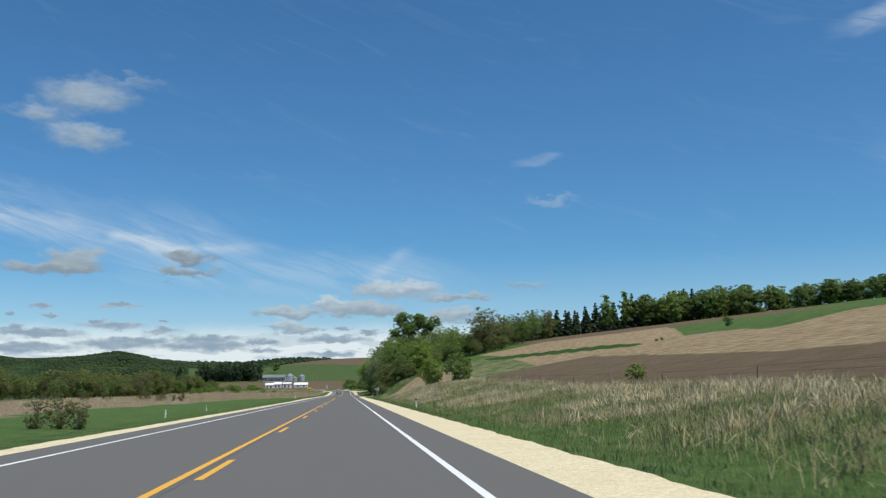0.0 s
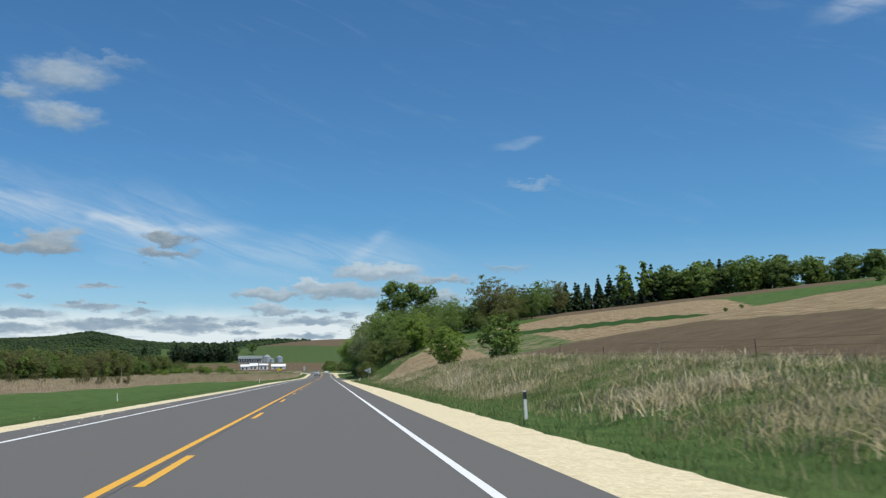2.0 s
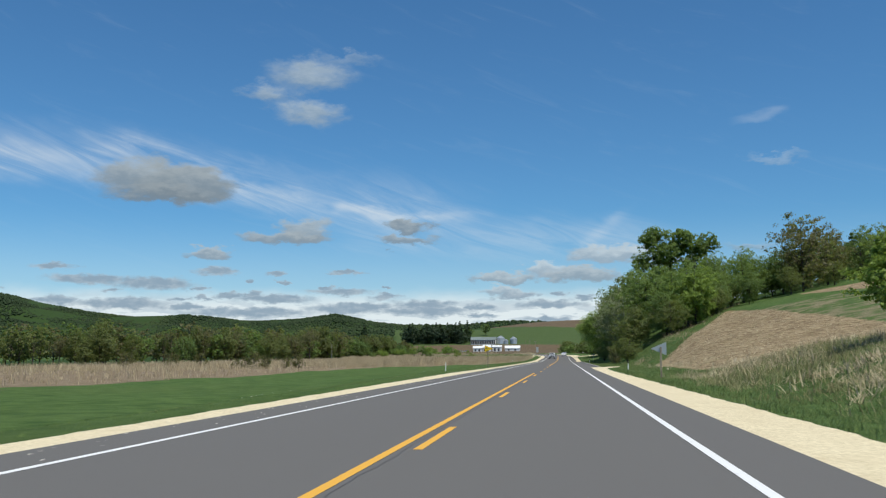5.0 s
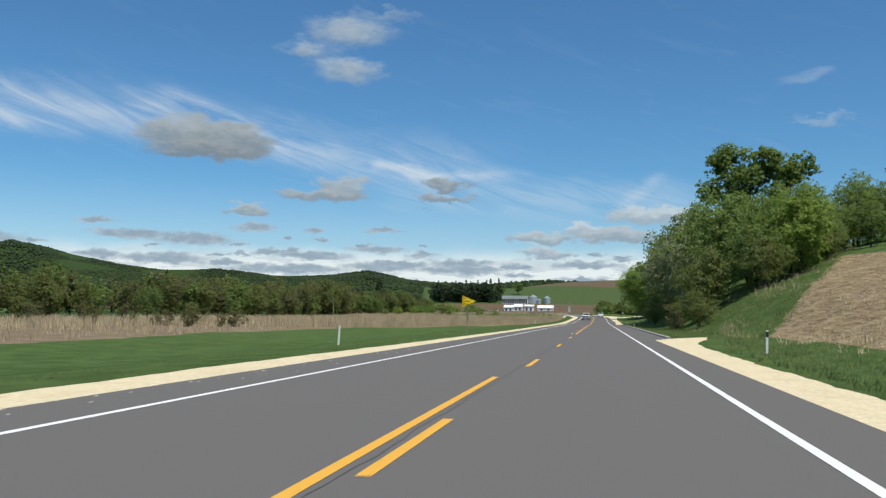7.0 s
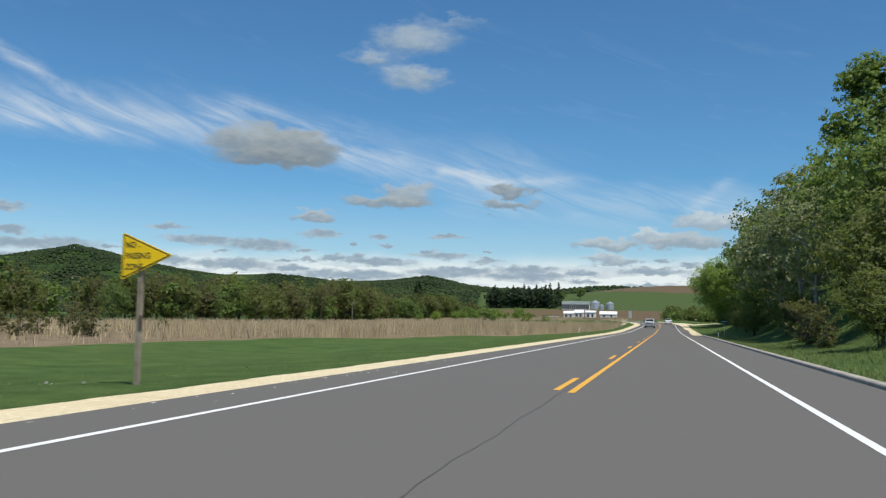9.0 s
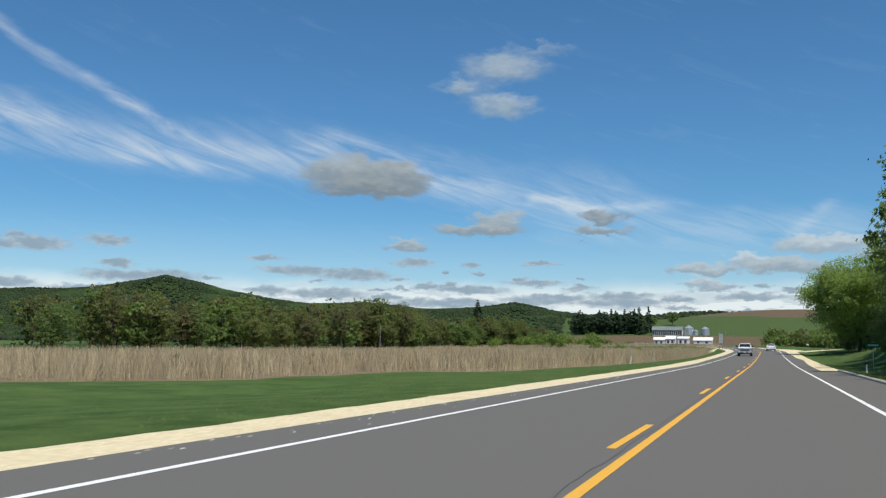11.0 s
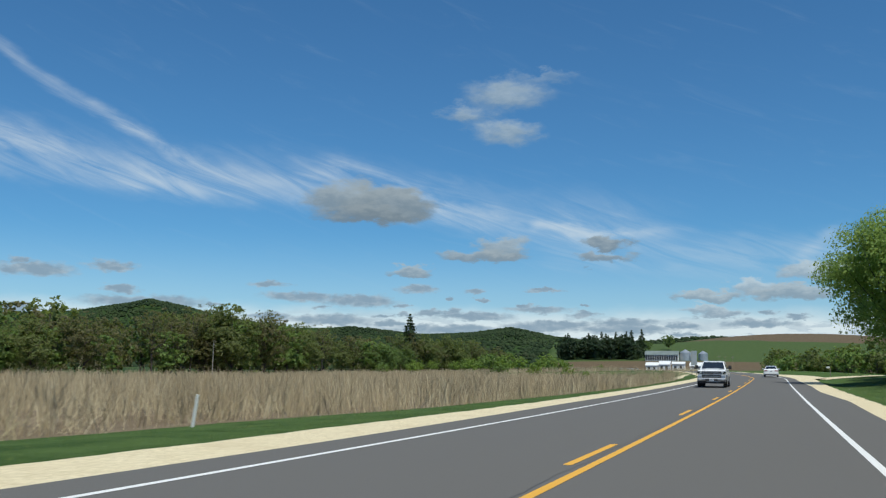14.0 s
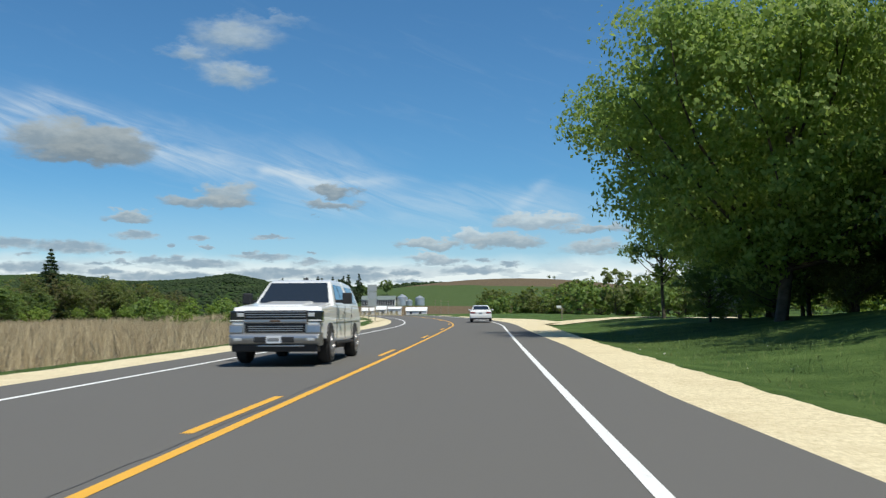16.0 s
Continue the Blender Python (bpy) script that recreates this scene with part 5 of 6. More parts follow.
def drum(radius, depth, at, axis="X", bevel=0.02, segments=28, r2=None):
    bm = bmesh.new()
    turn = {"X": Matrix.Rotation(radians(90), 4, "Y"), "Y": Matrix.Rotation(radians(90), 4, "X"), "Z": Matrix.Identity(4)}[axis]
    bmesh.ops.create_cone(bm, cap_ends=True, segments=segments, radius1=radius, radius2=radius if r2 is None else r2, depth=depth, matrix=Matrix.Translation(at) @ turn)
    if bevel:
        rim = [e for e in bm.edges if len([f for f in e.link_faces if len(f.verts) > 4]) == 1]
        bmesh.ops.bevel(bm, geom=rim, offset=bevel, segments=2, affect="EDGES")
    return bm


def plate_shape(points, y, thick, bevel=0.0):
    """A flat outline of (x, z) points that faces along the road."""
    bm = bmesh.new()
    face = bm.faces.new([bm.verts.new((x, y, z)) for x, z in points])
    got = bmesh.ops.extrude_face_region(bm, geom=[face])
    bmesh.ops.translate(bm, vec=(0, thick, 0), verts=[v for v in got["geom"] if isinstance(v, bmesh.types.BMVert)])
    bmesh.ops.recalc_face_normals(bm, faces=bm.faces[:])
    return bm


def rounded(points, r, n=4):
    """An outline with rounded corners."""
    out = []
    for i, p in enumerate(points):
        p, a, b = Vector(p), Vector(points[i - 1]), Vector(points[(i + 1) % len(points)])
        u, v = (a - p).normalized() * r, (b - p).normalized() * r
        for k in range(n + 1):
            t = k / n
            out.append(tuple((p + u) * (1 - t) ** 2 + p * 2 * t * (1 - t) + (p + v) * t * t))
    return out


def lettering(text, x, z, size, y, mat_, parent, stretch=1.0):
    data = bpy.data.curves.new("lettering", "FONT")
    data.body, data.size, data.extrude, data.offset = text, size, 0.001, 0.0025
    ob = bpy.data.objects.new("lettering", data)
    scene.collection.objects.link(ob)
    me = bpy.data.meshes.new_from_object(ob.evaluated_get(bpy.context.evaluated_depsgraph_get()))
    bpy.data.objects.remove(ob)
    me.materials.append(mat_)
    got = new("lettering", me)
    got.parent = parent
    got.matrix_basis = pose(x, y, z, 90, 0, 0) @ Matrix.Diagonal((stretch, 1, 1, 1))
    return got


def thing(name, x, y, label, category, group="", turn=0.0, z=None):
    ob = tagged(new(name), label, category, group)
    ob.matrix_basis = pose(x, y, ground_at(x, y) if z is None else z, 0, 0, turn)
    return ob


# pennant sign
sign = thing("no_passing_sign", -7.40, 239.2, "yellow pennant road sign on a weathered timber post", "road sign", turn=-4)
part("post", block(-0.045, 0.045, -0.04, 0.04, -0.4, 2.35, 0.008), M_POST, sign)
PEN = [(-0.37, 2.70), (0.68, 2.28), (-0.37, 1.84)]
panel = part("panel", plate_shape(rounded(PEN, 0.05), -0.07, 0.012), M_YELLOW, sign, "yellow sign panel with a black line round its face")
part("border_line", plate_shape(rounded([(-0.350, 2.672), (0.640, 2.278), (-0.350, 1.868)], 0.046), -0.0735, 0.003), M_INK, panel, "black border line")
part("yellow_face", plate_shape(rounded([(-0.328, 2.640), (0.585, 2.277), (-0.328, 1.898)], 0.040), -0.0775, 0.0035), M_YELLOW, panel, "yellow reflective sheeting")
for word, z, size in (("NO", 2.42, 0.15), ("PASSING", 2.225, 0.15), ("ZONE", 2.03, 0.15)):
    lettering(word, -0.29, z, size, -0.0795, M_INK, panel, 0.90)
for z in (2.02, 2.18, 2.44):
    part("bolt", drum(0.011, 0.012, (0.0, -0.08, z), "Y", 0.0, 8), M_STEEL, panel)
part("tag", block(0.03, 0.085, -0.06, -0.02, 1.0, 1.22, 0.004), M_STEEL, sign, "small metal tag on the post")
back = thing("pennant_sign_back", 8.0, 183, "bare metal back of a pennant sign on a timber post", "road sign", turn=3)
part("post", block(-0.05, 0.05, -0.045, 0.045, -0.4, 1.95, 0.008), M_POST, back)
part("panel", plate_shape(rounded([(0.36, 2.25), (0.36, 1.42), (-0.62, 1.83)], 0.05), 0.05, 0.006), M_SIGNBACK, back)
stack = thing("route_sign_back", -8.2, 486, "tall stacked route signs seen from their grey back", "road sign", turn=10)
for x in (-0.3, 0.3):
    part("post", block(x - 0.04, x + 0.04, -0.04, 0.04, -0.4, 3.4, 0.006), M_POST, stack)
for z0, z1 in ((1.35, 2.0), (2.04, 2.7), (2.74, 3.4)):
    part("panel", block(-0.43, 0.43, -0.055, -0.045, z0, z1, 0.003), M_SIGNBACK, stack)
green = thing("street_sign", 9.0, 352, "small green street sign on a thin steel post", "road sign", turn=25)
part("post", drum(0.025, 2.5, (0, 0, 0.95), "Z", 0.0, 8), M_SIGNBACK, green)
name_plate = part("panel", block(-0.55, 0.55, -0.03, -0.02, 1.75, 2.1, 0.004), M_GREENSIGN, green)
part("lettering_bar", block(-0.42, 0.42, -0.034, -0.031, 1.87, 1.98, 0.0), M_WHITE, name_plate)
mail = thing("mailbox", 9.6, 488, "white mailbox on a thin post beside the drive", "mailbox")
part("post", block(-0.045, 0.045, -0.045, 0.045, -0.3, 1.1, 0.006), M_POST, mail)
part("arm", block(-0.35, 0.15, -0.04, 0.04, 0.98, 1.05, 0.006), M_POST, mail)
part("box", block(-0.5, -0.06, -0.1, 0.1, 1.05, 1.3, 0.06), M_WHITE, mail)


def delineator(x, y, lean, z=None, dark=True):
    ob = thing("delineator_post", x, y, "slim white plastic delineator post with a dark reflector band" if dark else "slim white plastic marker post in the grass", "delineator", "posts along the highway", z=z)
    ob.matrix_basis = ob.matrix_basis @ pose(0, 0, 0, 0, lean, 0)
    part("post", block(-0.045, 0.045, -0.018, 0.018, -0.3, 0.84, 0.012, (0.9, 0.8)), M_WHITE, ob)
    if dark:
        part("reflector", block(-0.047, 0.047, -0.022, 0.022, 0.60, 0.80, 0.004), M_BLACK, ob, "black reflector band")


for x, y, lean, dark in ((7.6, 74.3, -2, True), (7.7, 209, 1, True), (-9.5, 213.8, 3, False), (-11.7, 371, 8, False), (-11.5, 72.8, 2, False), (-20.0, 152, -2, False), (7.9, 345, 0, True)):
    delineator(x, y, lean, None, dark)

# field fence on the crest of the bank
fence = thing("field_fence", 0, 0, "old wire fence with dark posts between bank and field", "fence", z=0.0)
FY = np.arange(-6, 132, 11.5)
tops = []
for i, y in enumerate(FY):
    x = 20.2 + 0.25 * math.sin(y * 0.7)
    z = ground_at(x, y)
    h = 1.0 + 0.15 * math.sin(i * 2.4)
    r = 0.03 if i % 3 else 0.05
    p = part("post", drum(r, h + 0.4, (0, 0, h / 2 - 0.2), "Z", 0.01, 8, r * 0.85), M_POST if i % 3 == 0 else M_STEEL, fence)
    p.matrix_basis = pose(x, y, z, 3 * math.sin(i * 1.3), 4 * math.sin(i * 2.9), i * 40)
    tops.append(Vector((x, y, z)))
for level in (0.35, 0.7, 1.0):
    pts = [t + Vector((0.06, 0, level)) for t in tops]
    v, f = tube(pts, [0.006] * len(pts), 4)
    new("wire", mesh_np("wire", v, [f], [M_STEEL])).parent = fence


# cars
def wheel(x, y, r, wide, parent, side):
    tyre_hub = part("wheel", drum(r * 0.5, wide * 0.7, (x, y, r), "X", 0.01, 20), M_BLACK, parent)
    part("tyre", drum(r, wide, (x, y, r), "X", 0.05, 32), M_TYRE, tyre_hub)
    part("rim", drum(r * 0.66, 0.03, (x + side * (wide / 2 + 0.002), y, r), "X", 0.01, 24), M_RIM, tyre_hub, "alloy rim")
    for k in range(6):
        a = k * math.pi / 3
        bm = block(-0.012, 0.012, -0.035, 0.035, r * 0.16, r * 0.6, 0.004)
        bm.transform(Matrix.Translation((x + side * (wide / 2 + 0.02), y, r)) @ Matrix.Rotation(a, 4, "X"))
        part("spoke", bm, M_RIM, tyre_hub)


pickup = thing("pickup_truck", -1.76, 421.5, "white four-door pickup truck with chrome grille and bed cap", "pickup truck", z=float(road_height(421.6)))
half_low = lambda y, z: 0.985 - 0.05 * max(z - 0.95, 0) / 0.3 - (0.06 if y < -2.75 else 0)
part("body", prism([(-2.72, 0.55), (-2.82, 0.75), (-2.80, 1.02), (-2.62, 1.20), (-1.05, 1.27), (2.85, 1.28), (2.92, 0.95), (2.86, 0.58), (1.0, 0.46), (-1.2, 0.46)], half_low, 0.045), M_CARWHITE, pickup)
hood = part("bonnet", prism([(-2.66, 1.12), (-2.60, 1.22), (-1.5, 1.30), (-1.02, 1.33), (-1.0, 1.15)], lambda y, z: 0.86, 0.05), M_CARWHITE, pickup)
part("bonnet_bulge", prism([(-2.5, 1.2), (-2.4, 1.26), (-1.2, 1.36), (-1.1, 1.2)], lambda y, z: 0.48, 0.04), M_CARWHITE, hood)
half_cab = lambda y, z: 0.93 - 0.24 * max(z - 1.28, 0) / 0.62
cab = part("cab", prism([(-1.10, 1.24), (-0.36, 1.82), (-0.10, 1.88), (1.02, 1.90), (1.16, 1.84), (1.22, 1.24)], half_cab, 0.05), M_CARWHITE, pickup)
part("bed_cap", prism([(1.2, 1.26), (1.24, 1.86), (1.4, 1.90), (2.6, 1.86), (2.84, 1.72), (2.9, 1.27)], half_cab, 0.05), M_CARWHITE, pickup, "white fibreglass bed cap")


def slanted(points, thick=0.012):
    bm = bmesh.new()
    face = bm.faces.new([bm.verts.new(p) for p in points])
    bm.normal_update()
    n = face.normal.copy()
    got = bmesh.ops.extrude_face_region(bm, geom=[face])
    bmesh.ops.translate(bm, vec=n * thick, verts=[v for v in got["geom"] if isinstance(v, bmesh.types.BMVert)])
    bmesh.ops.recalc_face_normals(bm, faces=bm.faces[:])
    return bm


part("windscreen", slanted([(-0.80, -1.03, 1.32), (0.80, -1.03, 1.32), (0.66, -0.43, 1.79), (-0.66, -0.43, 1.79)]), M_DARKGLASS, cab, "tinted windscreen")
for sgn in (-1, 1):
    for name, ys in (("side_window", ((-0.72, -0.28), (0.12, 0.12))), ("side_window", ((0.20, 0.20), (0.98, 0.90))), ("cap_window", ((1.42, 1.42), (2.6, 2.5)))):
        (a0, a1), (b0, b1) = ys
        w = lambda z: half_cab(0, z) + 0.004
        q = [(sgn * w(1.36), a0, 1.36), (sgn * w(1.36), b0, 1.36), (sgn * w(1.76), b1, 1.76), (sgn * w(1.76), a1, 1.76)]
        part(name, slanted(q if sgn > 0 else q[::-1], 0.006), M_DARKGLASS, cab)
    mirror = part("mirror", block(sgn * 1.16 - 0.11, sgn * 1.16 + 0.11, -0.72, -0.58, 1.30, 1.56, 0.035), M_BLACK, pickup, "black door mirror")
    part("mirror_arm", block(min(sgn * 0.88, sgn * 1.08), max(sgn * 0.88, sgn * 1.08), -0.68, -0.62, 1.33, 1.40, 0.01), M_BLACK, mirror)
    lamp = part("headlight", block(sgn * 0.80 - 0.17, sgn * 0.80 + 0.17, -2.815, -2.58, 0.88, 1.12, 0.025), M_DARKGLASS, pickup, "dark headlight housing")
    part("lamp_lens", block(sgn * 0.74 - 0.07, sgn * 0.74 + 0.07, -2.826, -2.80, 1.00, 1.08, 0.012), M_LAMP, lamp, "clear lamp lens")
    part("light_strip", block(sgn * 0.82 - 0.14, sgn * 0.82 + 0.14, -2.83, -2.80, 0.905, 0.935, 0.008), M_WHITE, lamp, "white running light strip")
    part("fog_light", block(sgn * 0.76 - 0.08, sgn * 0.76 + 0.08, -2.985, -2.93, 0.50, 0.565, 0.015), M_LAMP, pickup)
    part("bumper_corner", prism([(-2.93, 0.66), (-2.90, 0.82), (-2.74, 0.86), (-2.60, 0.84), (-2.60, 0.64)], lambda y, z: 0.14, 0.02, sgn * 0.81), M_CHROME, pickup, "chrome bumper corner")
    for y in (-1.82, 1.82):
        arc = [(y + 0.475 * math.cos(a), max(0.40 + 0.475 * math.sin(a), 0.47)) for a in np.linspace(0.16, math.pi - 0.16, 13)]
        # black half disc on the solid body side, stands in for wheel well shade
        part("wheel_arch", prism(arc, lambda y, z: 0.02, 0.0, sgn * 0.972), M_BLACK, pickup, "black half disc for the shade inside the wheel well")
    for y in (-1.0, 0.16, 1.2):
        part("door_seam", block(sgn * 0.984 - 0.006, sgn * 0.984 + 0.006, y - 0.007, y + 0.007, 0.52, 1.26, 0.0), M_BLACK, pickup)
    part("body_crease", block(sgn * 0.985 - 0.008, sgn * 0.985 + 0.008, -1.3, 2.7, 0.94, 0.965, 0.006), M_CARWHITE, pickup)
    for y in (-1.82, 1.82):
        wheel(sgn * 0.88, y, 0.40, 0.27, pickup, sgn)
    part("door_handle", block(sgn * 0.985 - 0.015, sgn * 0.985 + 0.015, -0.02, 0.16, 1.10, 1.14, 0.006), M_CHROME, pickup)
    part("running_board", block(sgn * 0.95 - 0.08, sgn * 0.95 + 0.08, -1.25, 1.2, 0.40, 0.46, 0.015), M_BLACK, pickup)
grille = part("grille", block(-0.66, 0.66, -2.835, -2.70, 0.66, 1.13, 0.02), M_BLACK, pickup, "black two-tier grille opening")
for z, w in ((1.095, 0.64), (1.045, 0.63), (0.995, 0.63), (0.80, 0.58), (0.755, 0.57), (0.71, 0.56)):
    part("grille_bar", block(-w, w, -2.858, -2.83, z - 0.010, z + 0.010, 0.005), M_CHROME, grille, "chrome bar")
part("grille_band", prism([(-2.862, 0.865), (-2.885, 0.895), (-2.88, 0.935), (-2.80, 0.955), (-2.80, 0.86)], lambda y, z: 0.66, 0.008), M_CHROME, grille, "broad chrome band")
part("badge", block(-0.11, 0.11, -2.895, -2.875, 0.885, 0.93, 0.008), M_STEEL, grille)
for sgn in (-1, 1):
    part("grille_surround", prism([(-2.875, 0.64), (-2.875, 0.84), (-2.82, 0.86), (-2.82, 0.64)], lambda y, z: 0.025, 0.008, sgn * 0.655), M_CHROME, grille, "chrome upright")
bumper = part("bumper", prism([(-2.88, 0.40), (-2.965, 0.47), (-2.985, 0.56), (-2.95, 0.64), (-2.88, 0.67), (-2.66, 0.67), (-2.66, 0.40)], lambda y, z: 0.97 - 0.05 * (y < -2.9), 0.03), M_CHROME, pickup, "chrome front bumper")
part("bumper_intake", block(-0.42, 0.42, -2.992, -2.95, 0.47, 0.585, 0.02), M_BLACK, bumper, "dark lower intake")
part("bumper_skirt", prism([(-2.93, 0.42), (-2.90, 0.28), (-2.6, 0.27), (-2.6, 0.42)], lambda y, z: 0.90, 0.02), M_BLACK, bumper, "black lower valance")
part("skid_strip", block(-0.34, 0.62, -2.95, -2.91, 0.385, 0.415, 0.006), M_RIM, bumper, "silver lower strip")
part("roof_antenna", prism([(0.30, 1.88), (0.42, 1.97), (0.50, 1.96), (0.52, 1.88)], lambda y, z: 0.03, 0.008), M_BLACK, pickup, "black roof fin")
part("wiper", slanted([(-0.60, -1.025, 1.335), (0.05, -1.01, 1.345), (0.05, -1.005, 1.36), (-0.60, -1.02, 1.35)], 0.02), M_BLACK, cab)
plate = part("number_plate", block(-0.155, 0.155, -3.005, -2.985, 0.45, 0.605, 0.004), M_PLATE, bumper, "white number plate")
for k in range(6):
    part("plate_bar", block(-0.12 + k * 0.04, -0.095 + k * 0.04, -3.010, -3.006, 0.495, 0.56, 0.0), M_INK, plate)
part("underbody", block(-0.80, 0.80, -2.5, 2.6, 0.28, 0.52, 0.02), M_BLACK, pickup)

sedan = thing("sedan_car", 2.02, 478.4, "white four-door sedan on the highway seen from its rear", "car", z=float(road_height(478.4)))
half_s = lambda y, z: 0.90 - 0.08 * max(z - 0.75, 0) / 0.3 - 0.06 * max(0.35 - z, 0)
part("body", prism([(-2.35, 0.30), (-2.40, 0.55), (-2.37, 0.86), (-2.25, 0.95), (-1.45, 1.00), (1.0, 0.96), (2.1, 0.78), (2.38, 0.62), (2.40, 0.34), (2.0, 0.22), (-2.0, 0.24)], half_s, 0.05), M_CARWHITE, sedan)
half_r = lambda y, z: 0.80 - 0.22 * max(z - 0.96, 0) / 0.46
top_s = part("roof", prism([(-1.62, 0.95), (-0.92, 1.36), (-0.45, 1.42), (0.25, 1.41), (1.1, 0.95)], half_r, 0.05), M_CARWHITE, sedan)
part("rear_window", slanted([(0.68, -1.50, 1.03), (-0.68, -1.50, 1.03), (-0.56, -0.97, 1.34), (0.56, -0.97, 1.34)]), M_DARKGLASS, top_s)
part("windscreen", slanted([(-0.68, 0.98, 1.03), (0.68, 0.98, 1.03), (0.56, 0.36, 1.36), (-0.56, 0.36, 1.36)]), M_DARKGLASS, top_s)
for sgn in (-1, 1):
    for a0, a1, b0, b1 in ((-1.25, -0.86, -0.28, -0.28), (-0.20, -0.20, 0.72, 0.26)):
        w = lambda z: half_r(0, z) + 0.004
        q = [(sgn * w(1.02), a0, 1.02), (sgn * w(1.02), b0, 1.02), (sgn * w(1.33), b1, 1.33), (sgn * w(1.33), a1, 1.33)]
        part("side_window", slanted(q if sgn > 0 else q[::-1], 0.006), M_DARKGLASS, top_s)
    part("tail_light", block(sgn * 0.63 - 0.20, sgn * 0.63 + 0.20, -2.415, -2.33, 0.70, 0.83, 0.03), M_REDLAMP, sedan, "red tail light")
    part("mirror", block(sgn * 0.98 - 0.09, sgn * 0.98 + 0.09, 0.55, 0.67, 0.98, 1.10, 0.03), M_CARWHITE, sedan)
    for y in (-1.40, 1.42):
        wheel(sgn * 0.78, y, 0.31, 0.21, sedan, sgn)
rear = part("bumper", block(-0.86, 0.86, -2.47, -2.30, 0.32, 0.60, 0.05), M_CARWHITE, sedan)
part("bumper_gap", block(-0.84, 0.84, -2.46, -2.36, 0.24, 0.33, 0.02), M_BLACK, rear, "black lower bumper edge")
plate2 = part("number_plate", block(-0.155, 0.155, -2.425, -2.415, 0.66, 0.80, 0.004), M_PLATE, sedan, "white number plate")
part("plate_bar", block(-0.11, 0.11, -2.43, -2.426, 0.70, 0.76, 0.0), M_INK, plate2)

# farm on the rise
FARM = "farm buildings"


def gable(x0, x1, y0, y1, wall_h, ridge_h, parent, wall=M_WALL, roof=M_ROOF, eave=0.5):
    part("wall", block(x0, x1, y0, y1, -2.0, wall_h, 0.05), wall, parent)
    mid = (y0 + y1) / 2
    bm = bmesh.new()
    outline = [(y0 - eave, wall_h - 0.15), (mid, ridge_h), (y1 + eave, wall_h - 0.15), (y1 + eave, wall_h + 0.05), (mid, ridge_h + 0.25), (y0 - eave, wall_h + 0.05)]
    rings = [[bm.verts.new((x, y, z)) for y, z in outline] for x in (x0 - eave, x1 + eave)]
    bm.faces.new(rings[0])
    bm.faces.new(rings[1][::-1])
    for i in range(6):
        bm.faces.new((rings[0][i], rings[0][(i + 1) % 6], rings[1][(i + 1) % 6], rings[1][i]))
    bmesh.ops.recalc_face_normals(bm, faces=bm.faces[:])
    top_ = part("roof", bm, roof, parent)
    for x in (x0, x1):
        bm = bmesh.new()
        bm.faces.new([bm.verts.new(p) for p in ((x, y0, wall_h), (x, y1, wall_h), (x, mid, ridge_h))])
        part("gable_end", bm, wall, parent)
    return top_


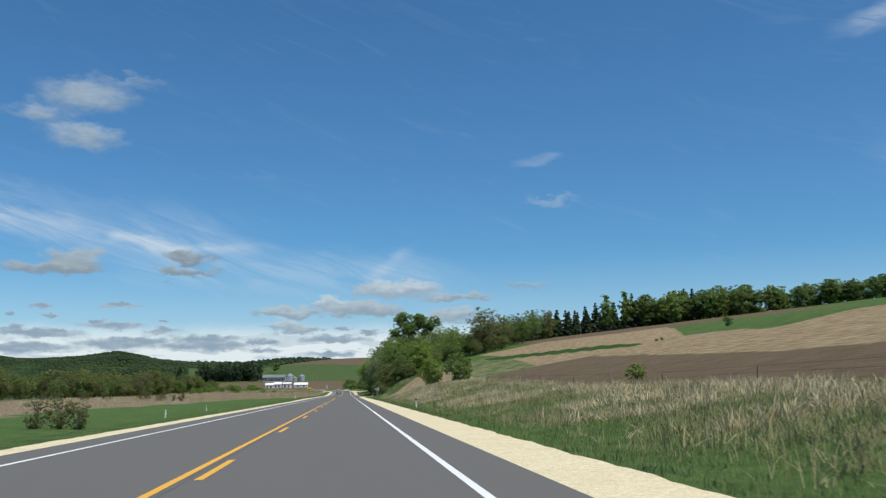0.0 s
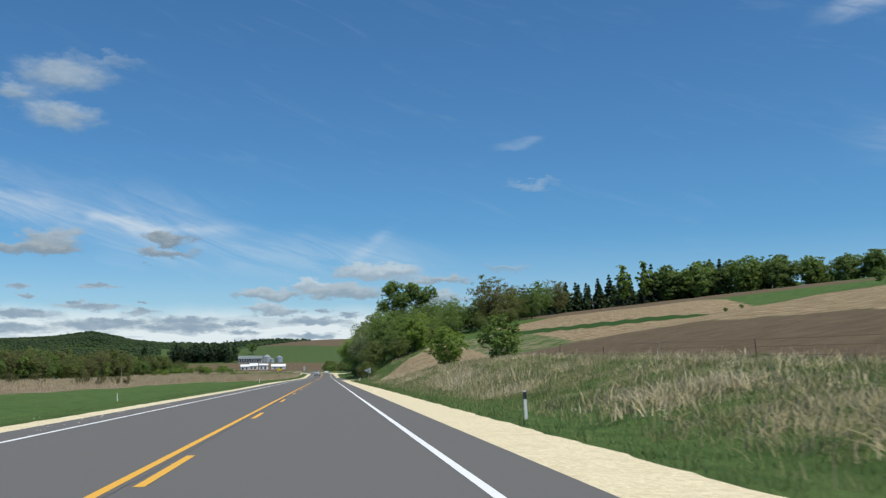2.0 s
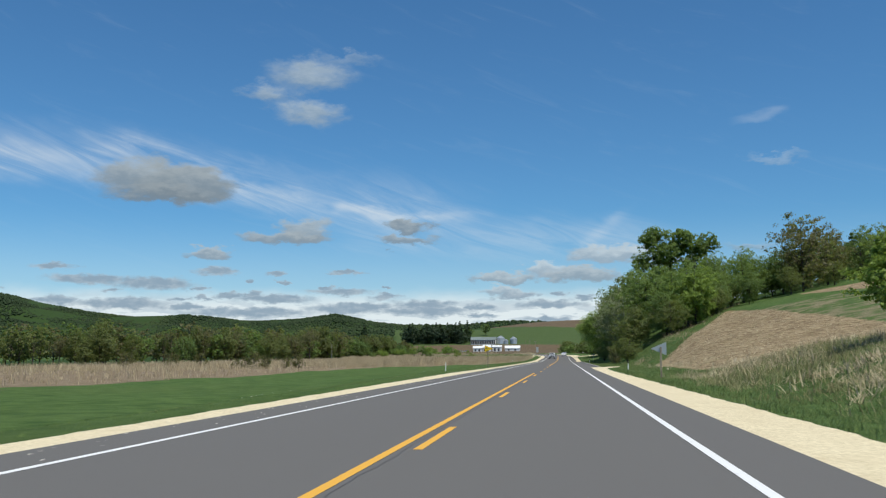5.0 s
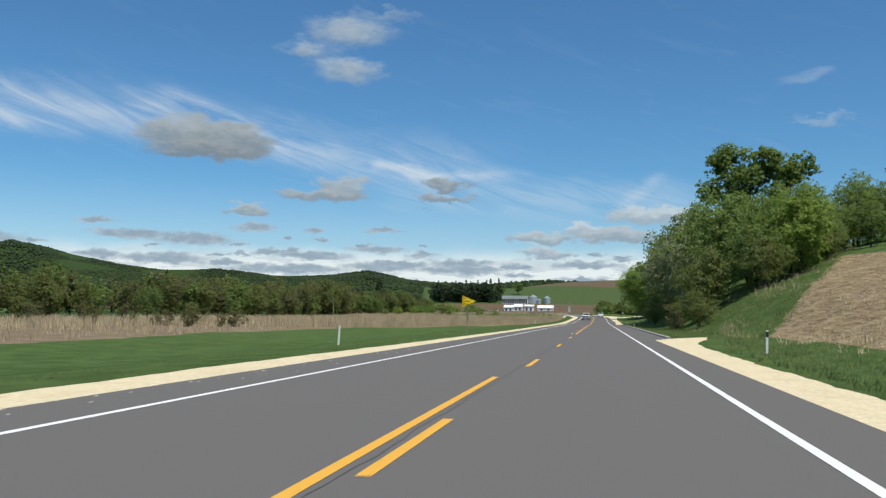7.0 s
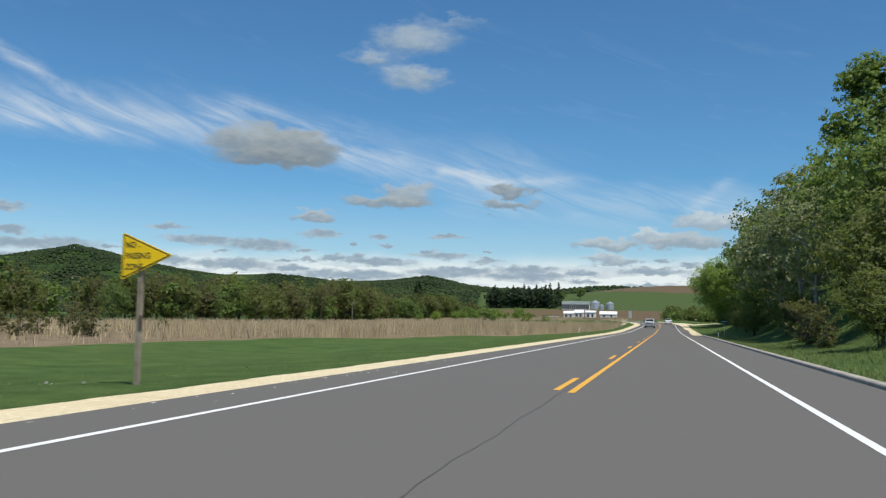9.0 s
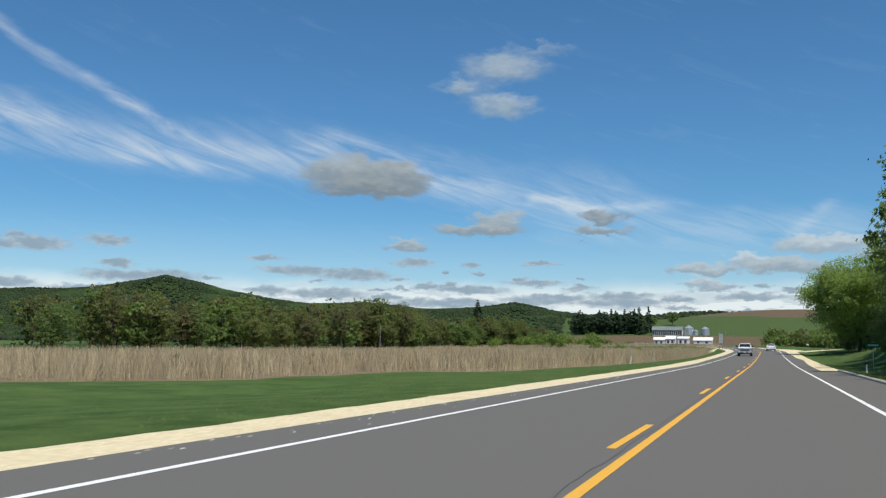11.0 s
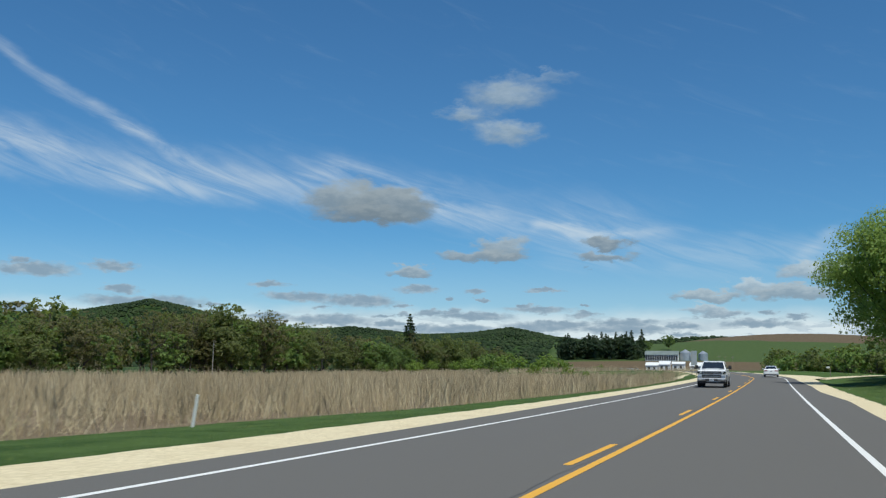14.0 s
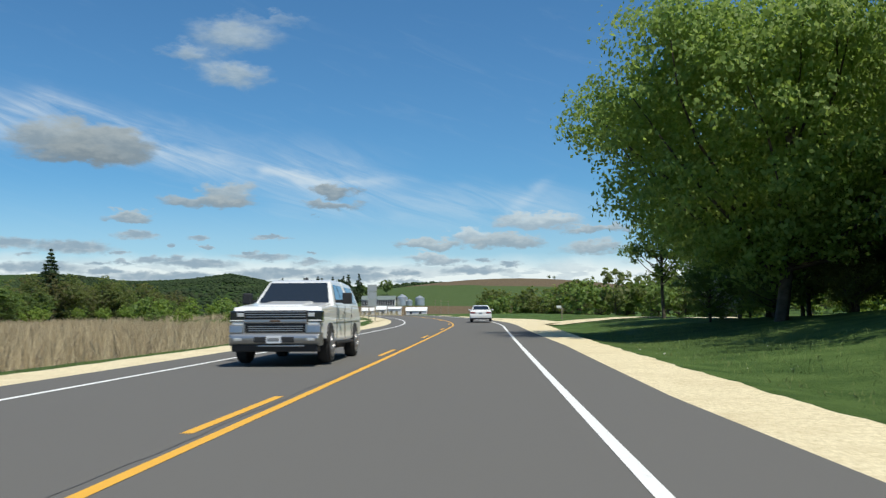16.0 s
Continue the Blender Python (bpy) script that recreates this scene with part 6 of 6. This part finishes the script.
barn = thing("barn", -86, 1152, "long white cattle barn with open bays and a grey-green metal roof", "barn", FARM)
gable(-13.5, 13.5, -6, 6, 4.8, 7.9, barn)
for k in range(14):
    x = -12.4 + k * 1.9
    # solid near-black panel on the wall, painted as the bay's inner shade
    part("opening", block(x - 0.70, x + 0.70, -6.25, -5.9, 0.3, 4.2, 0.02), M_INFILL, barn, "dark panel painted for the shade inside an open bay")
for x, y, r, h in ((-67.5, 1156, 4.6, 6.6), (-61.3, 1154, 2.4, 3.9), (-53.2, 1158, 3.9, 5.6)):
    silo = thing("grain_bin", x, y, "round galvanised steel grain bin with a conical roof", "grain bin", FARM)
    part("shell", drum(r, h + 2, (0, 0, h / 2 - 1), "Z", 0.0, 32), M_SILO, silo)
    part("roof", drum(r + 0.1, r * 0.6, (0, 0, h + r * 0.3), "Z", 0.0, 32, 0.3), M_SILO, silo)
    for k in range(int(h)):
        part("rib", drum(r + 0.06, 0.14, (0, 0, k + 0.6), "Z", 0.0, 32), M_SILO, silo)
for x, y, w, d, h, r in ((-86, 1084, 9, 9, 3.4, 5.6), (-77, 1088, 8, 10, 3.8, 6.4), (-66, 1082, 9, 9, 4.4, 6.0), (-50.5, 1088, 15, 10, 2.6, 5.2)):
    shed = thing("farm_shed", x, y, "low white farm shed with a white roof", "shed", FARM)
    gable(-w / 2, w / 2, -d / 2, d / 2, h, r, shed, M_WALL, M_WHITE)
    for k in (-0.25, 0.2):
        part("opening", block(k * w - 0.9, k * w + 0.9, -d / 2 - 0.08, -d / 2 + 0.05, 0.2, h * 0.7, 0.02), M_INFILL, shed, "dark shed door")
house = thing("farmhouse", -131, 1187, "small white farmhouse among dark conifers", "house", FARM)
gable(-4, 4, -3.5, 3.5, 5.0, 8.2, house)
for x in (-2, 2):
    for z in (1.0, 3.4):
        part("window", block(x - 0.5, x + 0.5, -3.58, -3.45, z, z + 1.2, 0.02), M_INFILL, house)
for x, y in ((-33, 1100), (-27, 1090), (-38, 1112)):
    pole = thing("utility_pole", x, y, "weathered wooden utility pole by the farm", "utility pole", "poles by the farm")
    part("shaft", drum(0.16, 11, (0, 0, 4.5), "Z", 0.0, 10, 0.11), M_POST, pole)
    part("crossarm", block(-1.2, 1.2, -0.06, 0.06, 9.0, 9.15, 0.01), M_POST, pole)
for x, y, m_ in ((-98, 1082, M_CARWHITE), (-103, 1084, M_CARWHITE), (-109, 1086, M_SIGNBACK)):
    van = thing("parked_car", x, y, "small parked car in the farmyard", "car", "cars in the farmyard")
    part("body", block(-2.2, 2.2, -0.85, 0.85, 0.3, 0.95, 0.1), m_, van)
    part("cabin", block(-1.3, 1.1, -0.75, 0.75, 0.9, 1.5, 0.1, (0.75, 0.85)), M_DARKGLASS, van)
    for a in (-1.35, 1.35):
        for b in (-0.8, 0.8):
            part("wheel", drum(0.32, 0.2, (a, b, 0.32), "Y", 0.02, 16), M_TYRE, van)
